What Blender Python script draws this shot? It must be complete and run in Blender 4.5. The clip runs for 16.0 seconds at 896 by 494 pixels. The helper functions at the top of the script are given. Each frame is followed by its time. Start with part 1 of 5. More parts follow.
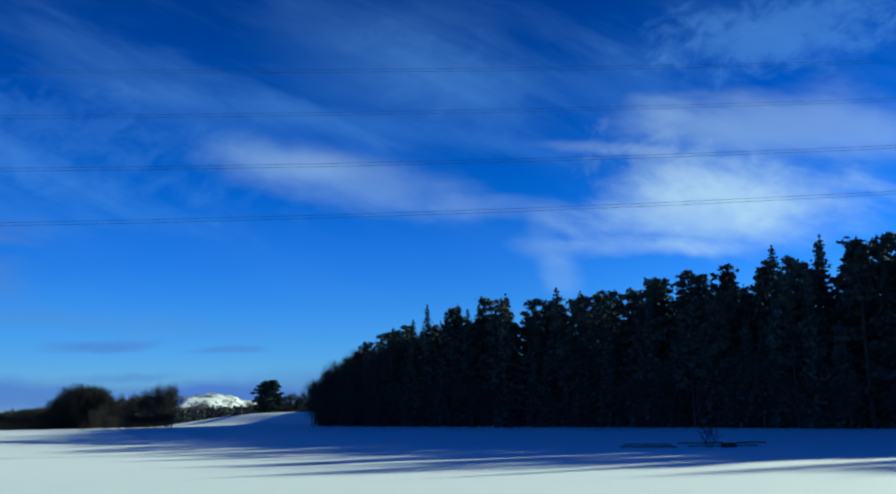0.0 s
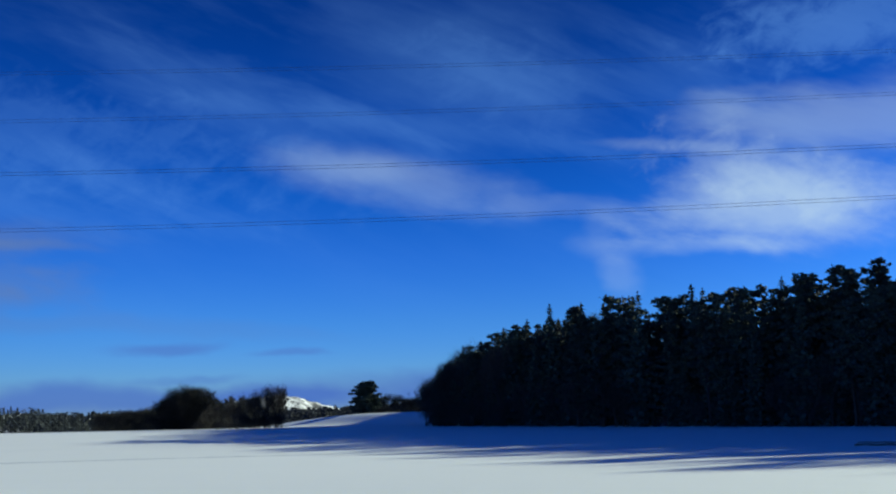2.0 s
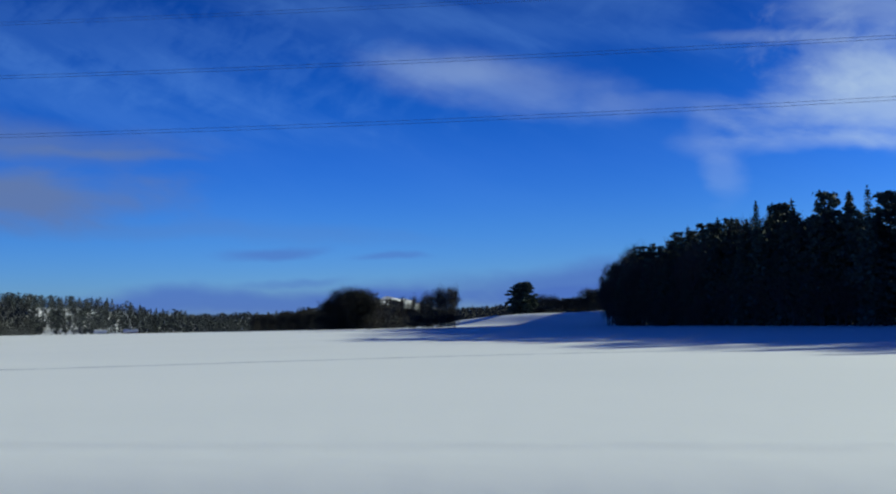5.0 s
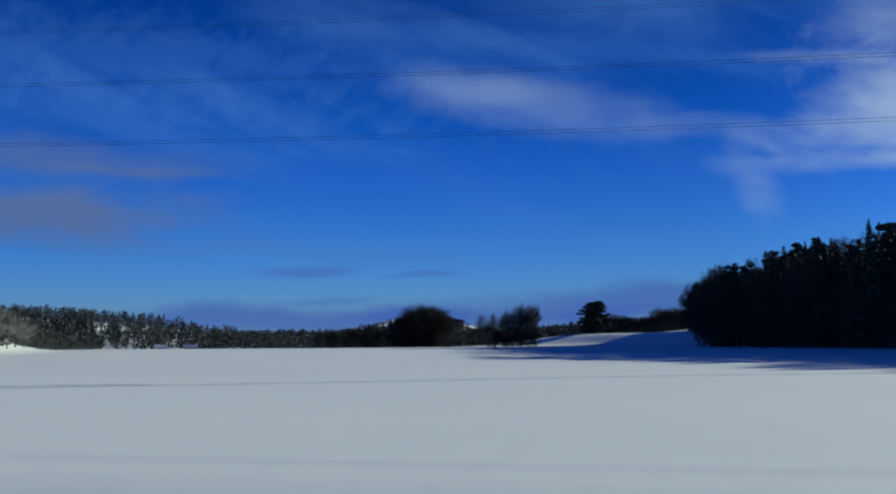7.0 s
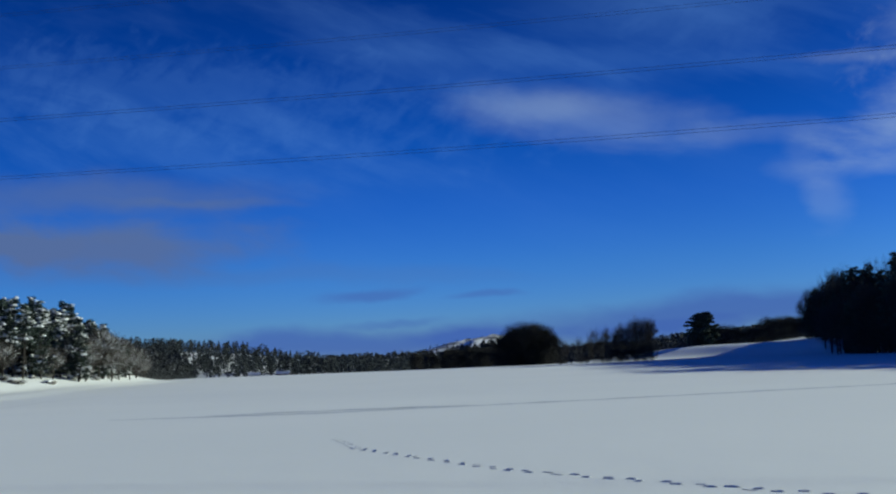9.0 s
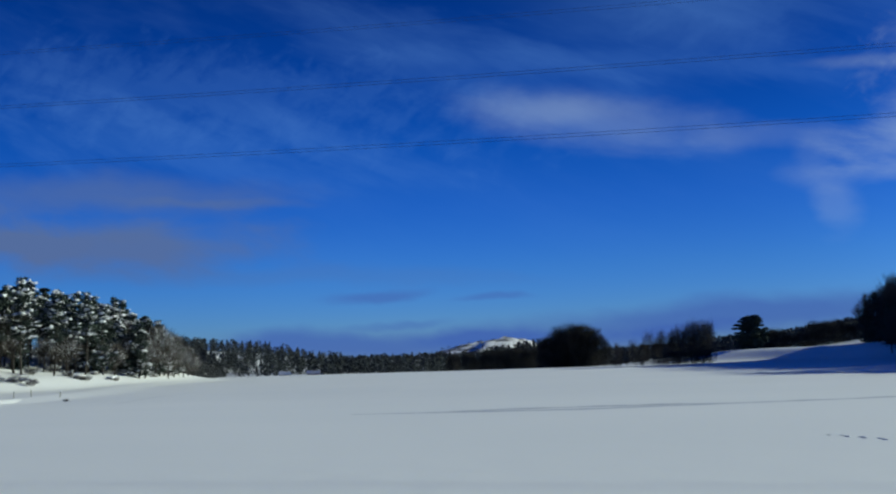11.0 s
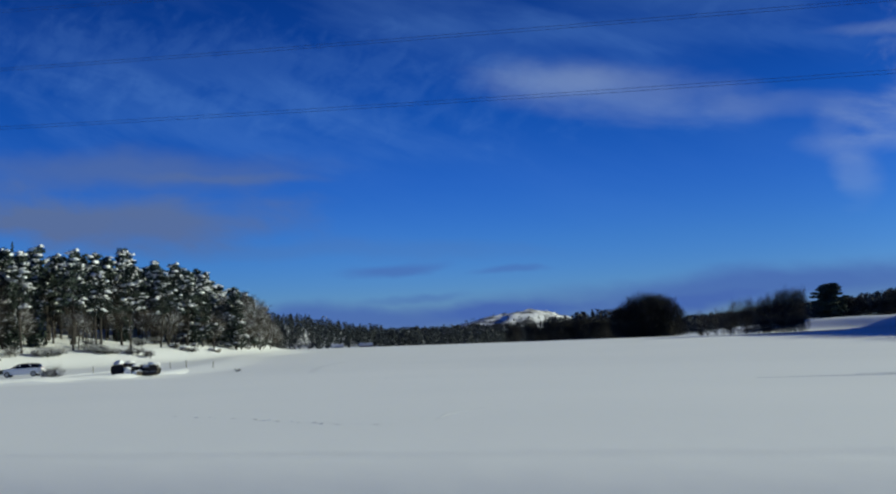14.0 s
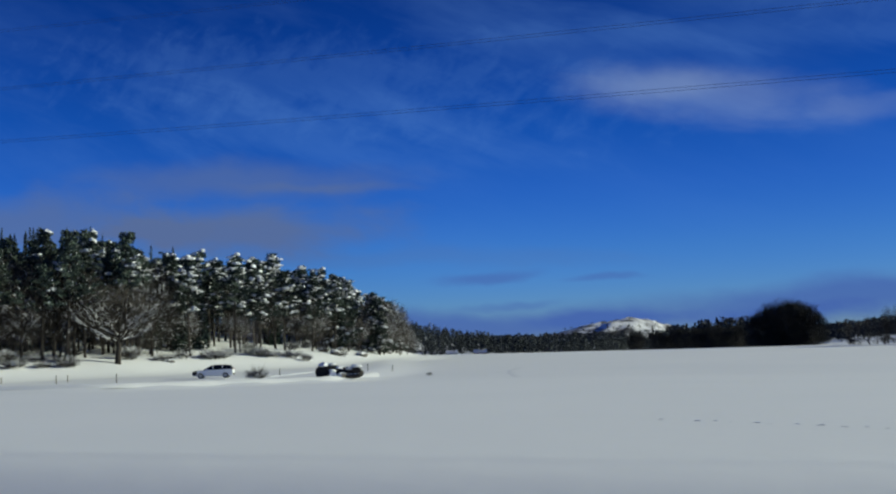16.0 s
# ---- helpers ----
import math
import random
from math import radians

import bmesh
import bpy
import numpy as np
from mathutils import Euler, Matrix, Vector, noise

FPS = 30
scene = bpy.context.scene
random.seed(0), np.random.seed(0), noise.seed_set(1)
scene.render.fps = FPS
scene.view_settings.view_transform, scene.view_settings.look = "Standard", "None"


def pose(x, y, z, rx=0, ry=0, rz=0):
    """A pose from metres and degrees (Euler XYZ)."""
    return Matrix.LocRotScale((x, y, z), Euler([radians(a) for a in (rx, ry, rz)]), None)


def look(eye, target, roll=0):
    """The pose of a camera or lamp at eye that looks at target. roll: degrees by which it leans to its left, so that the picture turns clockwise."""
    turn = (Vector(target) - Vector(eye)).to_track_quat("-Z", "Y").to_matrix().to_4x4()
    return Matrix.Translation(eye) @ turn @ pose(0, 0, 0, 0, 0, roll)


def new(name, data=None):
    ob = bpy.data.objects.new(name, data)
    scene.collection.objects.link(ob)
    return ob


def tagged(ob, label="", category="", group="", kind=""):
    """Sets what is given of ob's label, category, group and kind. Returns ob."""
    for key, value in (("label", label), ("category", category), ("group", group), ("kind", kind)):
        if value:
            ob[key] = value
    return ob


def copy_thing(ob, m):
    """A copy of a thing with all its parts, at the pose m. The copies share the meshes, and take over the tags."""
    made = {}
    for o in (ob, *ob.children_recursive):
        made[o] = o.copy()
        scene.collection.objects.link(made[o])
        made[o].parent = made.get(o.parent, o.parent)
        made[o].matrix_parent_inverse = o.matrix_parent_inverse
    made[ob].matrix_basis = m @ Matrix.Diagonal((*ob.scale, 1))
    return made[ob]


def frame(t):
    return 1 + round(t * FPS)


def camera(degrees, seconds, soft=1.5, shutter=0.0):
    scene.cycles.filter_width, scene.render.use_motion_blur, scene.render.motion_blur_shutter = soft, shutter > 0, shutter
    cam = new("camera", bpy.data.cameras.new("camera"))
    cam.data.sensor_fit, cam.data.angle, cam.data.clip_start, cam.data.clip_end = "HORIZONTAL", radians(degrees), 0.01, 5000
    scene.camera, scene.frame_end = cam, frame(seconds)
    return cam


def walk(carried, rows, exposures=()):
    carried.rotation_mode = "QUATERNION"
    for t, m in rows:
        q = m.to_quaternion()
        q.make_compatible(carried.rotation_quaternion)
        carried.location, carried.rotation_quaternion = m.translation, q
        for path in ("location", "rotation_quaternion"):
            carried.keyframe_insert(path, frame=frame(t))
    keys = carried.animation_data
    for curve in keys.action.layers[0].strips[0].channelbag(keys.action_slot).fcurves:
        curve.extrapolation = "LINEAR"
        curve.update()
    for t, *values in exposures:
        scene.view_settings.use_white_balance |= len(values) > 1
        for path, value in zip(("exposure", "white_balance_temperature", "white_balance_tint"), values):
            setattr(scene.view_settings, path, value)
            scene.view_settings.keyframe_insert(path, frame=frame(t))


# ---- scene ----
# camera: a train window, 3.6 m over the field, sliding along a straight level line
EYE = 3.6
cam = camera(53.3, 16.0, soft=2.25)
# seconds, x, y, yaw, pitch, roll
ROWS = [
    (0.0, -0.00, 0.00, -1.96, 10.41, 1.00),
    (0.5, -3.55, 0.23, -1.37, 10.49, 1.22),
    (1.0, -7.15, 0.44, -0.43, 10.47, 1.15),
    (1.5, -10.78, 0.64, 0.64, 10.50, 1.12),
    (2.0, -14.45, 0.82, 1.80, 10.54, 1.15),
    (2.5, -18.15, 0.99, 2.90, 10.58, 1.28),
    (3.0, -21.88, 1.14, 3.91, 10.63, 1.40),
    (3.5, -25.63, 1.28, 5.14, 10.69, 1.01),
    (4.0, -29.40, 1.40, 6.67, 10.74, 0.69),
    (4.5, -33.18, 1.51, 7.51, 7.81, 0.61),
    (4.7, -34.70, 1.55, 7.80, 4.45, 1.08),
    (6.8, -50.67, 1.83, 9.74, 4.90, 0.23),
    (7.0, -52.19, 1.84, 10.14, 5.71, 0.52),
    (7.5, -55.98, 1.87, 12.52, 6.51, 0.94),
    (8.0, -59.75, 1.87, 13.80, 6.79, 1.41),
    (8.5, -63.51, 1.87, 14.20, 7.01, 2.00),
    (9.0, -67.25, 1.84, 14.27, 7.07, 2.45),
    (11.5, -85.46, 1.51, 14.70, 7.26, 1.75),
    (12.0, -88.98, 1.40, 14.64, 7.29, 1.72),
    (12.5, -92.45, 1.28, 14.65, 7.33, 1.71),
    (13.0, -95.87, 1.14, 14.75, 7.34, 1.67),
    (13.5, -99.23, 0.99, 14.93, 6.14, 1.59),
    (14.0, -102.52, 0.82, 15.80, 5.54, 2.21),
    (14.5, -105.75, 0.64, 20.81, 5.79, 1.48),
    (15.0, -108.91, 0.44, 21.48, 5.85, 1.77),
    (15.5, -111.99, 0.23, 21.69, 5.98, 1.70),
    (16.0, -115.00, 0.00, 21.75, 6.23, 1.73),
]
walk(cam, [(t, pose(x, y, EYE, 90 + pitch, roll, yaw)) for t, x, y, yaw, pitch, roll in ROWS],
     exposures=[(0, 0.62, 6020, -16), (0.5, 0.67, 6100, -14), (1.0, 0.37, 5920, -12), (1.6, 0.47, 6180, -4), (3.2, 0.42, 6090, -5), (4, 0.34, 5960, -10), (4.5, 0.41, 6270, 0), (7, 0.04, 5970, 0), (13, 0.04, 5970, 0), (13.6, 0.10, 6300, 1), (14.5, 0.05, 6290, 1), (16, 0.04, 6310, 2)])

# ---------------------------------------------------------------- sky and sun
SUN_AZ, SUN_EL = 0.98, radians(15.0)          # clockwise from +y


def make_world():
    world = bpy.data.worlds.new("winter_sky")
    scene.world = world
    world.use_nodes = True
    nt = world.node_tree
    N, L = nt.nodes, nt.links
    for n in list(N):
        N.remove(n)

    def math_node(op, a, b=None, c=None, clamp=False):
        n = N.new("ShaderNodeMath")
        n.operation, n.use_clamp = op, clamp
        for i, v in enumerate((a, b, c)):
            if v is None:
                continue
            if isinstance(v, (int, float)):
                n.inputs[i].default_value = v
            else:
                L.new(v, n.inputs[i])
        return n.outputs[0]

    def mix(fac, a, b, mode="MIX"):
        n = N.new("ShaderNodeMix")
        n.data_type, n.blend_type = "RGBA", mode
        for i, v in ((0, fac), (6, a), (7, b)):
            if isinstance(v, (int, float)):
                n.inputs[i].default_value = v
            elif isinstance(v, tuple):
                n.inputs[i].default_value = (*v, 1)
            else:
                L.new(v, n.inputs[i])
        return n.outputs[2]

    sky = N.new("ShaderNodeTexSky")
    sky.sky_type, sky.sun_disc = "NISHITA", False
    sky.sun_elevation, sky.sun_rotation = SUN_EL, SUN_AZ
    sky.altitude, sky.air_density, sky.dust_density, sky.ozone_density = 200, 1.0, 0.15, 3.0
    gam = N.new("ShaderNodeGamma")
    L.new(sky.outputs[0], gam.inputs[0])
    gam.inputs[1].default_value = SKY_GAMMA
    co = N.new("ShaderNodeTexCoord")
    sep = N.new("ShaderNodeSeparateXYZ")
    L.new(co.outputs["Generated"], sep.inputs[0])
    tint = N.new("ShaderNodeValToRGB")                        # a deep polarised blue overhead, paler low down
    L.new(sep.outputs[2], tint.inputs[0])
    ramp = tint.color_ramp
    for i, (z, c) in enumerate(SKY_TINT):
        e = ramp.elements[i] if i < 2 else ramp.elements.new(z)
        e.position, e.color = z, (*c, 1)
    even = N.new("ShaderNodeMapRange")                        # the glow towards the sun is weaker than in clear summer air
    even.interpolation_type = "SMOOTHSTEP"
    L.new(sep.outputs[0], even.inputs[0])
    for k, v in enumerate((-0.48, 0.18, 1.0, 0.64)):
        even.inputs[k + 1].default_value = v
    grade = N.new("ShaderNodeVectorMath")
    grade.operation = "SCALE"
    L.new(tint.outputs[0], grade.inputs[0]), L.new(even.outputs[0], grade.inputs["Scale"])
    base = mix(1.0, gam.outputs[0], grade.outputs[0], "MULTIPLY")
    ys = math_node("MAXIMUM", sep.outputs[1], 0.02)
    u, w = math_node("DIVIDE", sep.outputs[0], ys), math_node("DIVIDE", sep.outputs[2], ys)
    front = math_node("MULTIPLY", math_node("SUBTRACT", sep.outputs[1], 0.05), 8.0, clamp=True)
    comb = N.new("ShaderNodeCombineXYZ")
    L.new(u, comb.inputs[0]), L.new(w, comb.inputs[1])

    def fbm(scale, detail, sx, sy, rot, seed, rough=0.55, distort=0.0):
        m = N.new("ShaderNodeMapping")
        m.vector_type = "TEXTURE"
        m.inputs["Rotation"].default_value = (0, 0, radians(rot))
        m.inputs["Scale"].default_value = (sx, sy, 1)
        L.new(comb.outputs[0], m.inputs[0])
        t = N.new("ShaderNodeTexNoise")
        t.noise_dimensions = "4D"
        t.inputs["W"].default_value = seed
        t.inputs["Scale"].default_value, t.inputs["Detail"].default_value = scale, detail
        t.inputs["Roughness"].default_value, t.inputs["Distortion"].default_value = rough, distort
        L.new(m.outputs[0], t.inputs["Vector"])
        return t

    warp = fbm(7, 4, 1.6, 1, -12, 3.1)
    off = N.new("ShaderNodeVectorMath")
    off.operation = "MULTIPLY_ADD"
    L.new(warp.outputs["Color"], off.inputs[0])
    off.inputs[1].default_value, off.inputs[2].default_value = (0.10, 0.06, 0), (-0.05, -0.03, 0)
    warped = N.new("ShaderNodeVectorMath")
    L.new(comb.outputs[0], warped.inputs[0]), L.new(off.outputs[0], warped.inputs[1])
    fine = fbm(15, 7, 2.6, 1, -10, 0.4, 0.58, 0.25)
    soft_noise = fbm(5, 5, 3.0, 1, -8, 7.7, 0.5)
    ripple = fbm(34, 5, 1.5, 1, 25, 2.2, 0.6, 0.5)
    streak = fbm(16, 6, 4.5, 1, -24, 5.3, 0.6, 0.3)

    def blob(cu, cw, ru, rw, rot, amount, grain=0.7, tex=fine):
        """A soft cloud round (cu, cw), ragged by a noise."""
        m = N.new("ShaderNodeMapping")
        m.vector_type = "TEXTURE"
        m.inputs["Location"].default_value = (cu, cw, 0)
        m.inputs["Rotation"].default_value = (0, 0, radians(rot))
        m.inputs["Scale"].default_value = (ru, rw, 1)
        L.new(warped.outputs[0], m.inputs[0])
        ln = N.new("ShaderNodeVectorMath")
        ln.operation = "LENGTH"
        L.new(m.outputs[0], ln.inputs[0])
        edge = math_node("SUBTRACT", 1.15, ln.outputs["Value"])
        rag = math_node("MULTIPLY_ADD", tex.outputs["Fac"], 2.0 * grain, -grain)
        v = math_node("ADD", edge, rag)
        sm = N.new("ShaderNodeMapRange")
        sm.interpolation_type = "SMOOTHSTEP"
        sm.inputs[1].default_value, sm.inputs[2].default_value = 0.0, 0.95
        sm.inputs[3].default_value, sm.inputs[4].default_value = 0.0, amount
        L.new(v, sm.inputs[0])
        return sm.outputs[0]

    def most(items):
        v = items[0]
        for i in items[1:]:
            n = N.new("ShaderNodeMath")
            n.operation, n.use_clamp = "ADD", True
            L.new(v, n.inputs[0]), L.new(i, n.inputs[1])
            v = n.outputs[0]
        return v

    white = most([
        blob(-0.075, 0.268, 0.175, 0.038, -11, 0.18, 0.75),    # the long lens-shaped cloud and its tail
        blob(-0.130, 0.286, 0.110, 0.022, -4, 0.12, 0.5),
        blob(0.090, 0.234, 0.130, 0.016, -7, 0.09, 0.7),
        blob(0.365, 0.228, 0.200, 0.060, 3, 0.56, 0.9),       # the broad bank on the sunny side
        blob(0.46, 0.322, 0.190, 0.058, -2, 0.27, 0.8),
        blob(0.285, 0.338, 0.060, 0.034, 20, 0.09, 0.9),
        blob(0.240, 0.296, 0.130, 0.010, -4, 0.13, 0.6),
        blob(0.270, 0.181, 0.130, 0.013, -2, 0.20, 0.8),
        blob(0.330, 0.262, 0.150, 0.050, -16, 0.15, 1.4, ripple),
        blob(0.146, 0.184, 0.044, 0.022, -8, 0.12, 0.9),      # the upright wisp
        blob(0.158, 0.150, 0.030, 0.034, 12, 0.14, 0.9),
        blob(0.152, 0.212, 0.026, 0.034, 0, 0.07, 1.0)])
    haze = most([                                             # thin high veils, as blue as the sky behind them
        blob(-0.015, 0.400, 0.200, 0.110, -14, 0.13, 1.2, soft_noise),
        blob(0.040, 0.385, 0.120, 0.060, -20, 0.06, 1.4, ripple),
        blob(0.210, 0.370, 0.220, 0.060, -14, 0.08, 1.2, streak),
        blob(0.460, 0.448, 0.190, 0.055, 10, 0.26, 1.2, ripple),
        blob(-0.640, 0.295, 0.380, 0.055, -9, 0.14, 1.3, streak),
        blob(-0.600, 0.350, 0.480, 0.070, -11, 0.10, 1.3, ripple),
        blob(-0.250, 0.345, 0.260, 0.090, -16, 0.09, 1.3, streak),
        blob(-0.060, 0.330, 0.300, 0.020, -10, 0.10, 1.2, streak)])
    rose = most([
        blob(-0.72, 0.230, 0.330, 0.034, -5, 0.58, 0.5),
        blob(-0.72, 0.160, 0.310, 0.046, -3, 0.95, 0.75),
        blob(-0.56, 0.207, 0.170, 0.009, -7, 0.28, 0.6),
        blob(-1.10, 0.200, 0.360, 0.060, -4, 0.75, 0.6),
        blob(-0.60, 0.112, 0.500, 0.016, -3, 0.20, 0.7)])
    dusk = most([
        blob(-0.45, 0.018, 0.620, 0.022, 0, 0.85, 0.4),       # a low purple bank along the horizon
        blob(0.060, 0.040, 0.380, 0.026, 2, 0.85, 0.5),
        blob(-0.350, 0.076, 0.070, 0.009, 4, 0.60, 0.5),
        blob(-0.208, 0.071, 0.065, 0.005, 1, 0.50, 0.6),
        blob(-0.325, 0.042, 0.075, 0.007, 3, 0.45, 0.6)])
    veil = math_node("MULTIPLY", math_node("MULTIPLY", math_node("SUBTRACT", streak.outputs["Fac"], 0.42, clamp=True), math_node("MULTIPLY", w, 2.5, clamp=True)), 0.22)

    def gated(v):
        return math_node("MULTIPLY", v, front)

    col = mix(gated(veil), base, (0.20, 0.38, 0.80))
    col = mix(gated(haze), col, (0.13, 0.28, 0.66))
    col = mix(gated(dusk), col, (0.066, 0.130, 0.40))
    col = mix(gated(rose), col, (0.098, 0.145, 0.315))
    col = mix(gated(white), col, (0.43, 0.51, 0.62))
    bg = N.new("ShaderNodeBackground")
    L.new(col, bg.inputs[0])
    bg.inputs[1].default_value = 1.0
    out = N.new("ShaderNodeOutputWorld")
    L.new(bg.outputs[0], out.inputs[0])


SKY_GAMMA = 1.35
SKY_TINT = ((0.0, (0.0205, 0.0330, 0.083)), (1.0, (0.003, 0.014, 0.045)), (0.10, (0.0158, 0.0305, 0.0725)), (0.17, (0.0115, 0.0268, 0.0710)),
            (0.24, (0.0070, 0.0236, 0.0660)), (0.31, (0.0053, 0.0197, 0.0586)), (0.42, (0.0034, 0.0146, 0.0455)))
make_world()

sun = new("sun", bpy.data.lights.new("sun", "SUN"))
sun.data.energy, sun.data.angle, sun.data.color = 5.35, radians(0.8), (1.0, 0.98, 0.76)
sun_from = Vector((math.sin(SUN_AZ) * math.cos(SUN_EL), math.cos(SUN_AZ) * math.cos(SUN_EL), math.sin(SUN_EL)))
sun.matrix_world = look(sun_from * 300, (0, 0, 0))


# ---------------------------------------------------------------- materials
def material(name, colour, rough=0.9, metal=0.0, second=None, scale=3.0, detail=5, amount=0.6, bump=0.0, bump_scale=None, spec=0.3, island=0.0, objectwise=0.0, coords="Object", centre=0.5):
    """Principled material: two colours mixed by a noise, a large-scale variation, and a bump."""
    m = bpy.data.materials.new(name)
    m.use_nodes = True
    nt = m.node_tree
    N, L = nt.nodes, nt.links
    b = N["Principled BSDF"]
    b.inputs["Roughness"].default_value, b.inputs["Metallic"].default_value = rough, metal
    b.inputs["Specular IOR Level"].default_value = spec
    co = N.new("ShaderNodeTexCoord")
    t = N.new("ShaderNodeTexNoise")
    t.inputs["Scale"].default_value, t.inputs["Detail"].default_value = scale, detail
    L.new(co.outputs[coords], t.inputs["Vector"])
    ramp = N.new("ShaderNodeValToRGB")
    ramp.color_ramp.elements[0].position, ramp.color_ramp.elements[1].position = centre - 0.5 * amount, centre + 0.5 * amount
    ramp.color_ramp.elements[0].color = (*colour, 1)
    ramp.color_ramp.elements[1].color = (*(second or colour), 1)
    L.new(t.outputs["Fac"], ramp.inputs[0])
    col = ramp.outputs[0]
    if island or objectwise:
        geo, inf = N.new("ShaderNodeNewGeometry"), N.new("ShaderNodeObjectInfo")
        for src, k in ((geo.outputs["Random Per Island"], island), (inf.outputs["Random"], objectwise)):
            if not k:
                continue
            mr = N.new("ShaderNodeMapRange")
            mr.inputs[3].default_value, mr.inputs[4].default_value = 1 - k, 1 + k
            L.new(src, mr.inputs[0])
            hs = N.new("ShaderNodeHueSaturation")
            L.new(mr.outputs[0], hs.inputs["Value"])
            L.new(col, hs.inputs["Color"])
            col = hs.outputs[0]
    L.new(col, b.inputs["Base Color"])
    if bump:
        t2 = N.new("ShaderNodeTexNoise")
        t2.inputs["Scale"].default_value, t2.inputs["Detail"].default_value = bump_scale or scale * 4, 6
        L.new(co.outputs[coords], t2.inputs["Vector"])
        bp = N.new("ShaderNodeBump")
        bp.inputs["Strength"].default_value, bp.inputs["Distance"].default_value = bump, 0.05
        L.new(t2.outputs["Fac"], bp.inputs["Height"])
        L.new(bp.outputs[0], b.inputs["Normal"])
    return m


SNOW_GROUND = material("snow_field", (0.78, 0.80, 0.82), 0.75, second=(0.84, 0.85, 0.86), scale=0.05, amount=0.8, bump=0.35, bump_scale=0.7, spec=0.2)
SNOW = material("snow_on_things", (0.71, 0.73, 0.75), 0.7, second=(0.79, 0.80, 0.82), scale=0.8, bump=0.3, spec=0.2)
SPRUCE = material("spruce_needles", (0.028, 0.045, 0.036), 0.9, second=(0.050, 0.070, 0.056), scale=0.6, island=0.35, objectwise=0.3)
PINE = material("pine_needles", (0.028, 0.043, 0.036), 0.9, second=(0.050, 0.067, 0.055), scale=0.6, island=0.35, objectwise=0.3)
BARK = material("dark_bark", (0.020, 0.017, 0.015), 0.95, second=(0.058, 0.050, 0.043), scale=2.5, bump=0.5, objectwise=0.25)
PINE_BARK = material("pine_bark", (0.028, 0.025, 0.023), 0.95, second=(0.062, 0.053, 0.047), scale=1.2, bump=0.5, objectwise=0.25)
TWIG = material("bare_twigs", (0.022, 0.019, 0.017), 0.9, second=(0.055, 0.046, 0.040), scale=1.0, island=0.3, objectwise=0.3)
STEEL = material("weathered_steel", (0.022, 0.020, 0.018), 0.7, 0.2, second=(0.07, 0.062, 0.05), scale=6, bump=0.2)
DARKER_SNOW = material("darker_snow_track", (0.42, 0.45, 0.50), 0.6, second=(0.62, 0.65, 0.70), scale=1.2, bump=0.4, spec=0.3)
WIRE = material("weathered_wire", (0.030, 0.038, 0.060), 0.9, 0.0, second=(0.045, 0.052, 0.075), scale=4, spec=0.05)
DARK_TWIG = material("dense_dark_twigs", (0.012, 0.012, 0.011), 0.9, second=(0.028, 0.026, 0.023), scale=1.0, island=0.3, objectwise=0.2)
GREY_TWIG = material("grey_brown_twigs", (0.065, 0.057, 0.050), 0.9, second=(0.135, 0.118, 0.105), scale=1.0, island=0.3, objectwise=0.3)
BROWN_TWIG = material("dark_brown_twigs", (0.030, 0.027, 0.024), 0.9, second=(0.070, 0.062, 0.055), scale=1.0, island=0.3, objectwise=0.3)
RED = material("red_plastic", (0.42, 0.035, 0.02), 0.5, second=(0.52, 0.06, 0.035), scale=5, spec=0.5)
WHITE = material("white_reflective_band", (0.40, 0.41, 0.42), 0.5, second=(0.52, 0.52, 0.53), scale=5)


# ---------------------------------------------------------------- helpers for meshes
def mesh_object(name, verts, faces, mat, parent=None, label="", smooth=False):
    me = bpy.data.meshes.new(name)
    me.from_pydata(verts, [], faces)
    if smooth:
        me.polygons.foreach_set("use_smooth", [True] * len(me.polygons))
    me.materials.append(mat)
    ob = new(name, me)
    if parent:
        ob.parent = parent
    if label:
        tagged(ob, label)
    return ob


def part(name, bm, mat, parent, label=""):
    me = bpy.data.meshes.new(name)
    bm.to_mesh(me)
    bm.free()
    me.materials.append(mat)
    ob = new(name, me)
    ob.parent = parent
    if label:
        tagged(ob, label)
    return ob


def tube(V, F, a, b, ra, rb, sides=5):
    """A tapered tube from a to b, added to the lists."""
    a, b = Vector(a), Vector(b)
    d = (b - a)
    if d.length < 1e-6:
        return
    d.normalize()
    s = d.orthogonal().normalized()
    t = d.cross(s)
    k = len(V)
    for c, r in ((a, ra), (b, rb)):
        for i in range(sides):
            w = 2 * math.pi * i / sides
            V.append(c + (s * math.cos(w) + t * math.sin(w)) * r)
    for i in range(sides):
        j = (i + 1) % sides
        F.append((k + i, k + j, k + sides + j, k + sides + i))


def box_bm(bm, size, at, bevel=0.0, turn=None):
    m = Matrix.Translation(at) @ (turn or Matrix.Identity(4)) @ Matrix.Diagonal((*size, 1))
    r = bmesh.ops.create_cube(bm, size=1.0, matrix=m)
    if bevel:
        edges = {e for v in r["verts"] for e in v.link_edges}
        bmesh.ops.bevel(bm, geom=list(edges), offset=bevel, segments=2, affect="EDGES")


def smooth01(v):
    v = np.clip(v, 0.0, 1.0)
    return v * v * (3 - 2 * v)


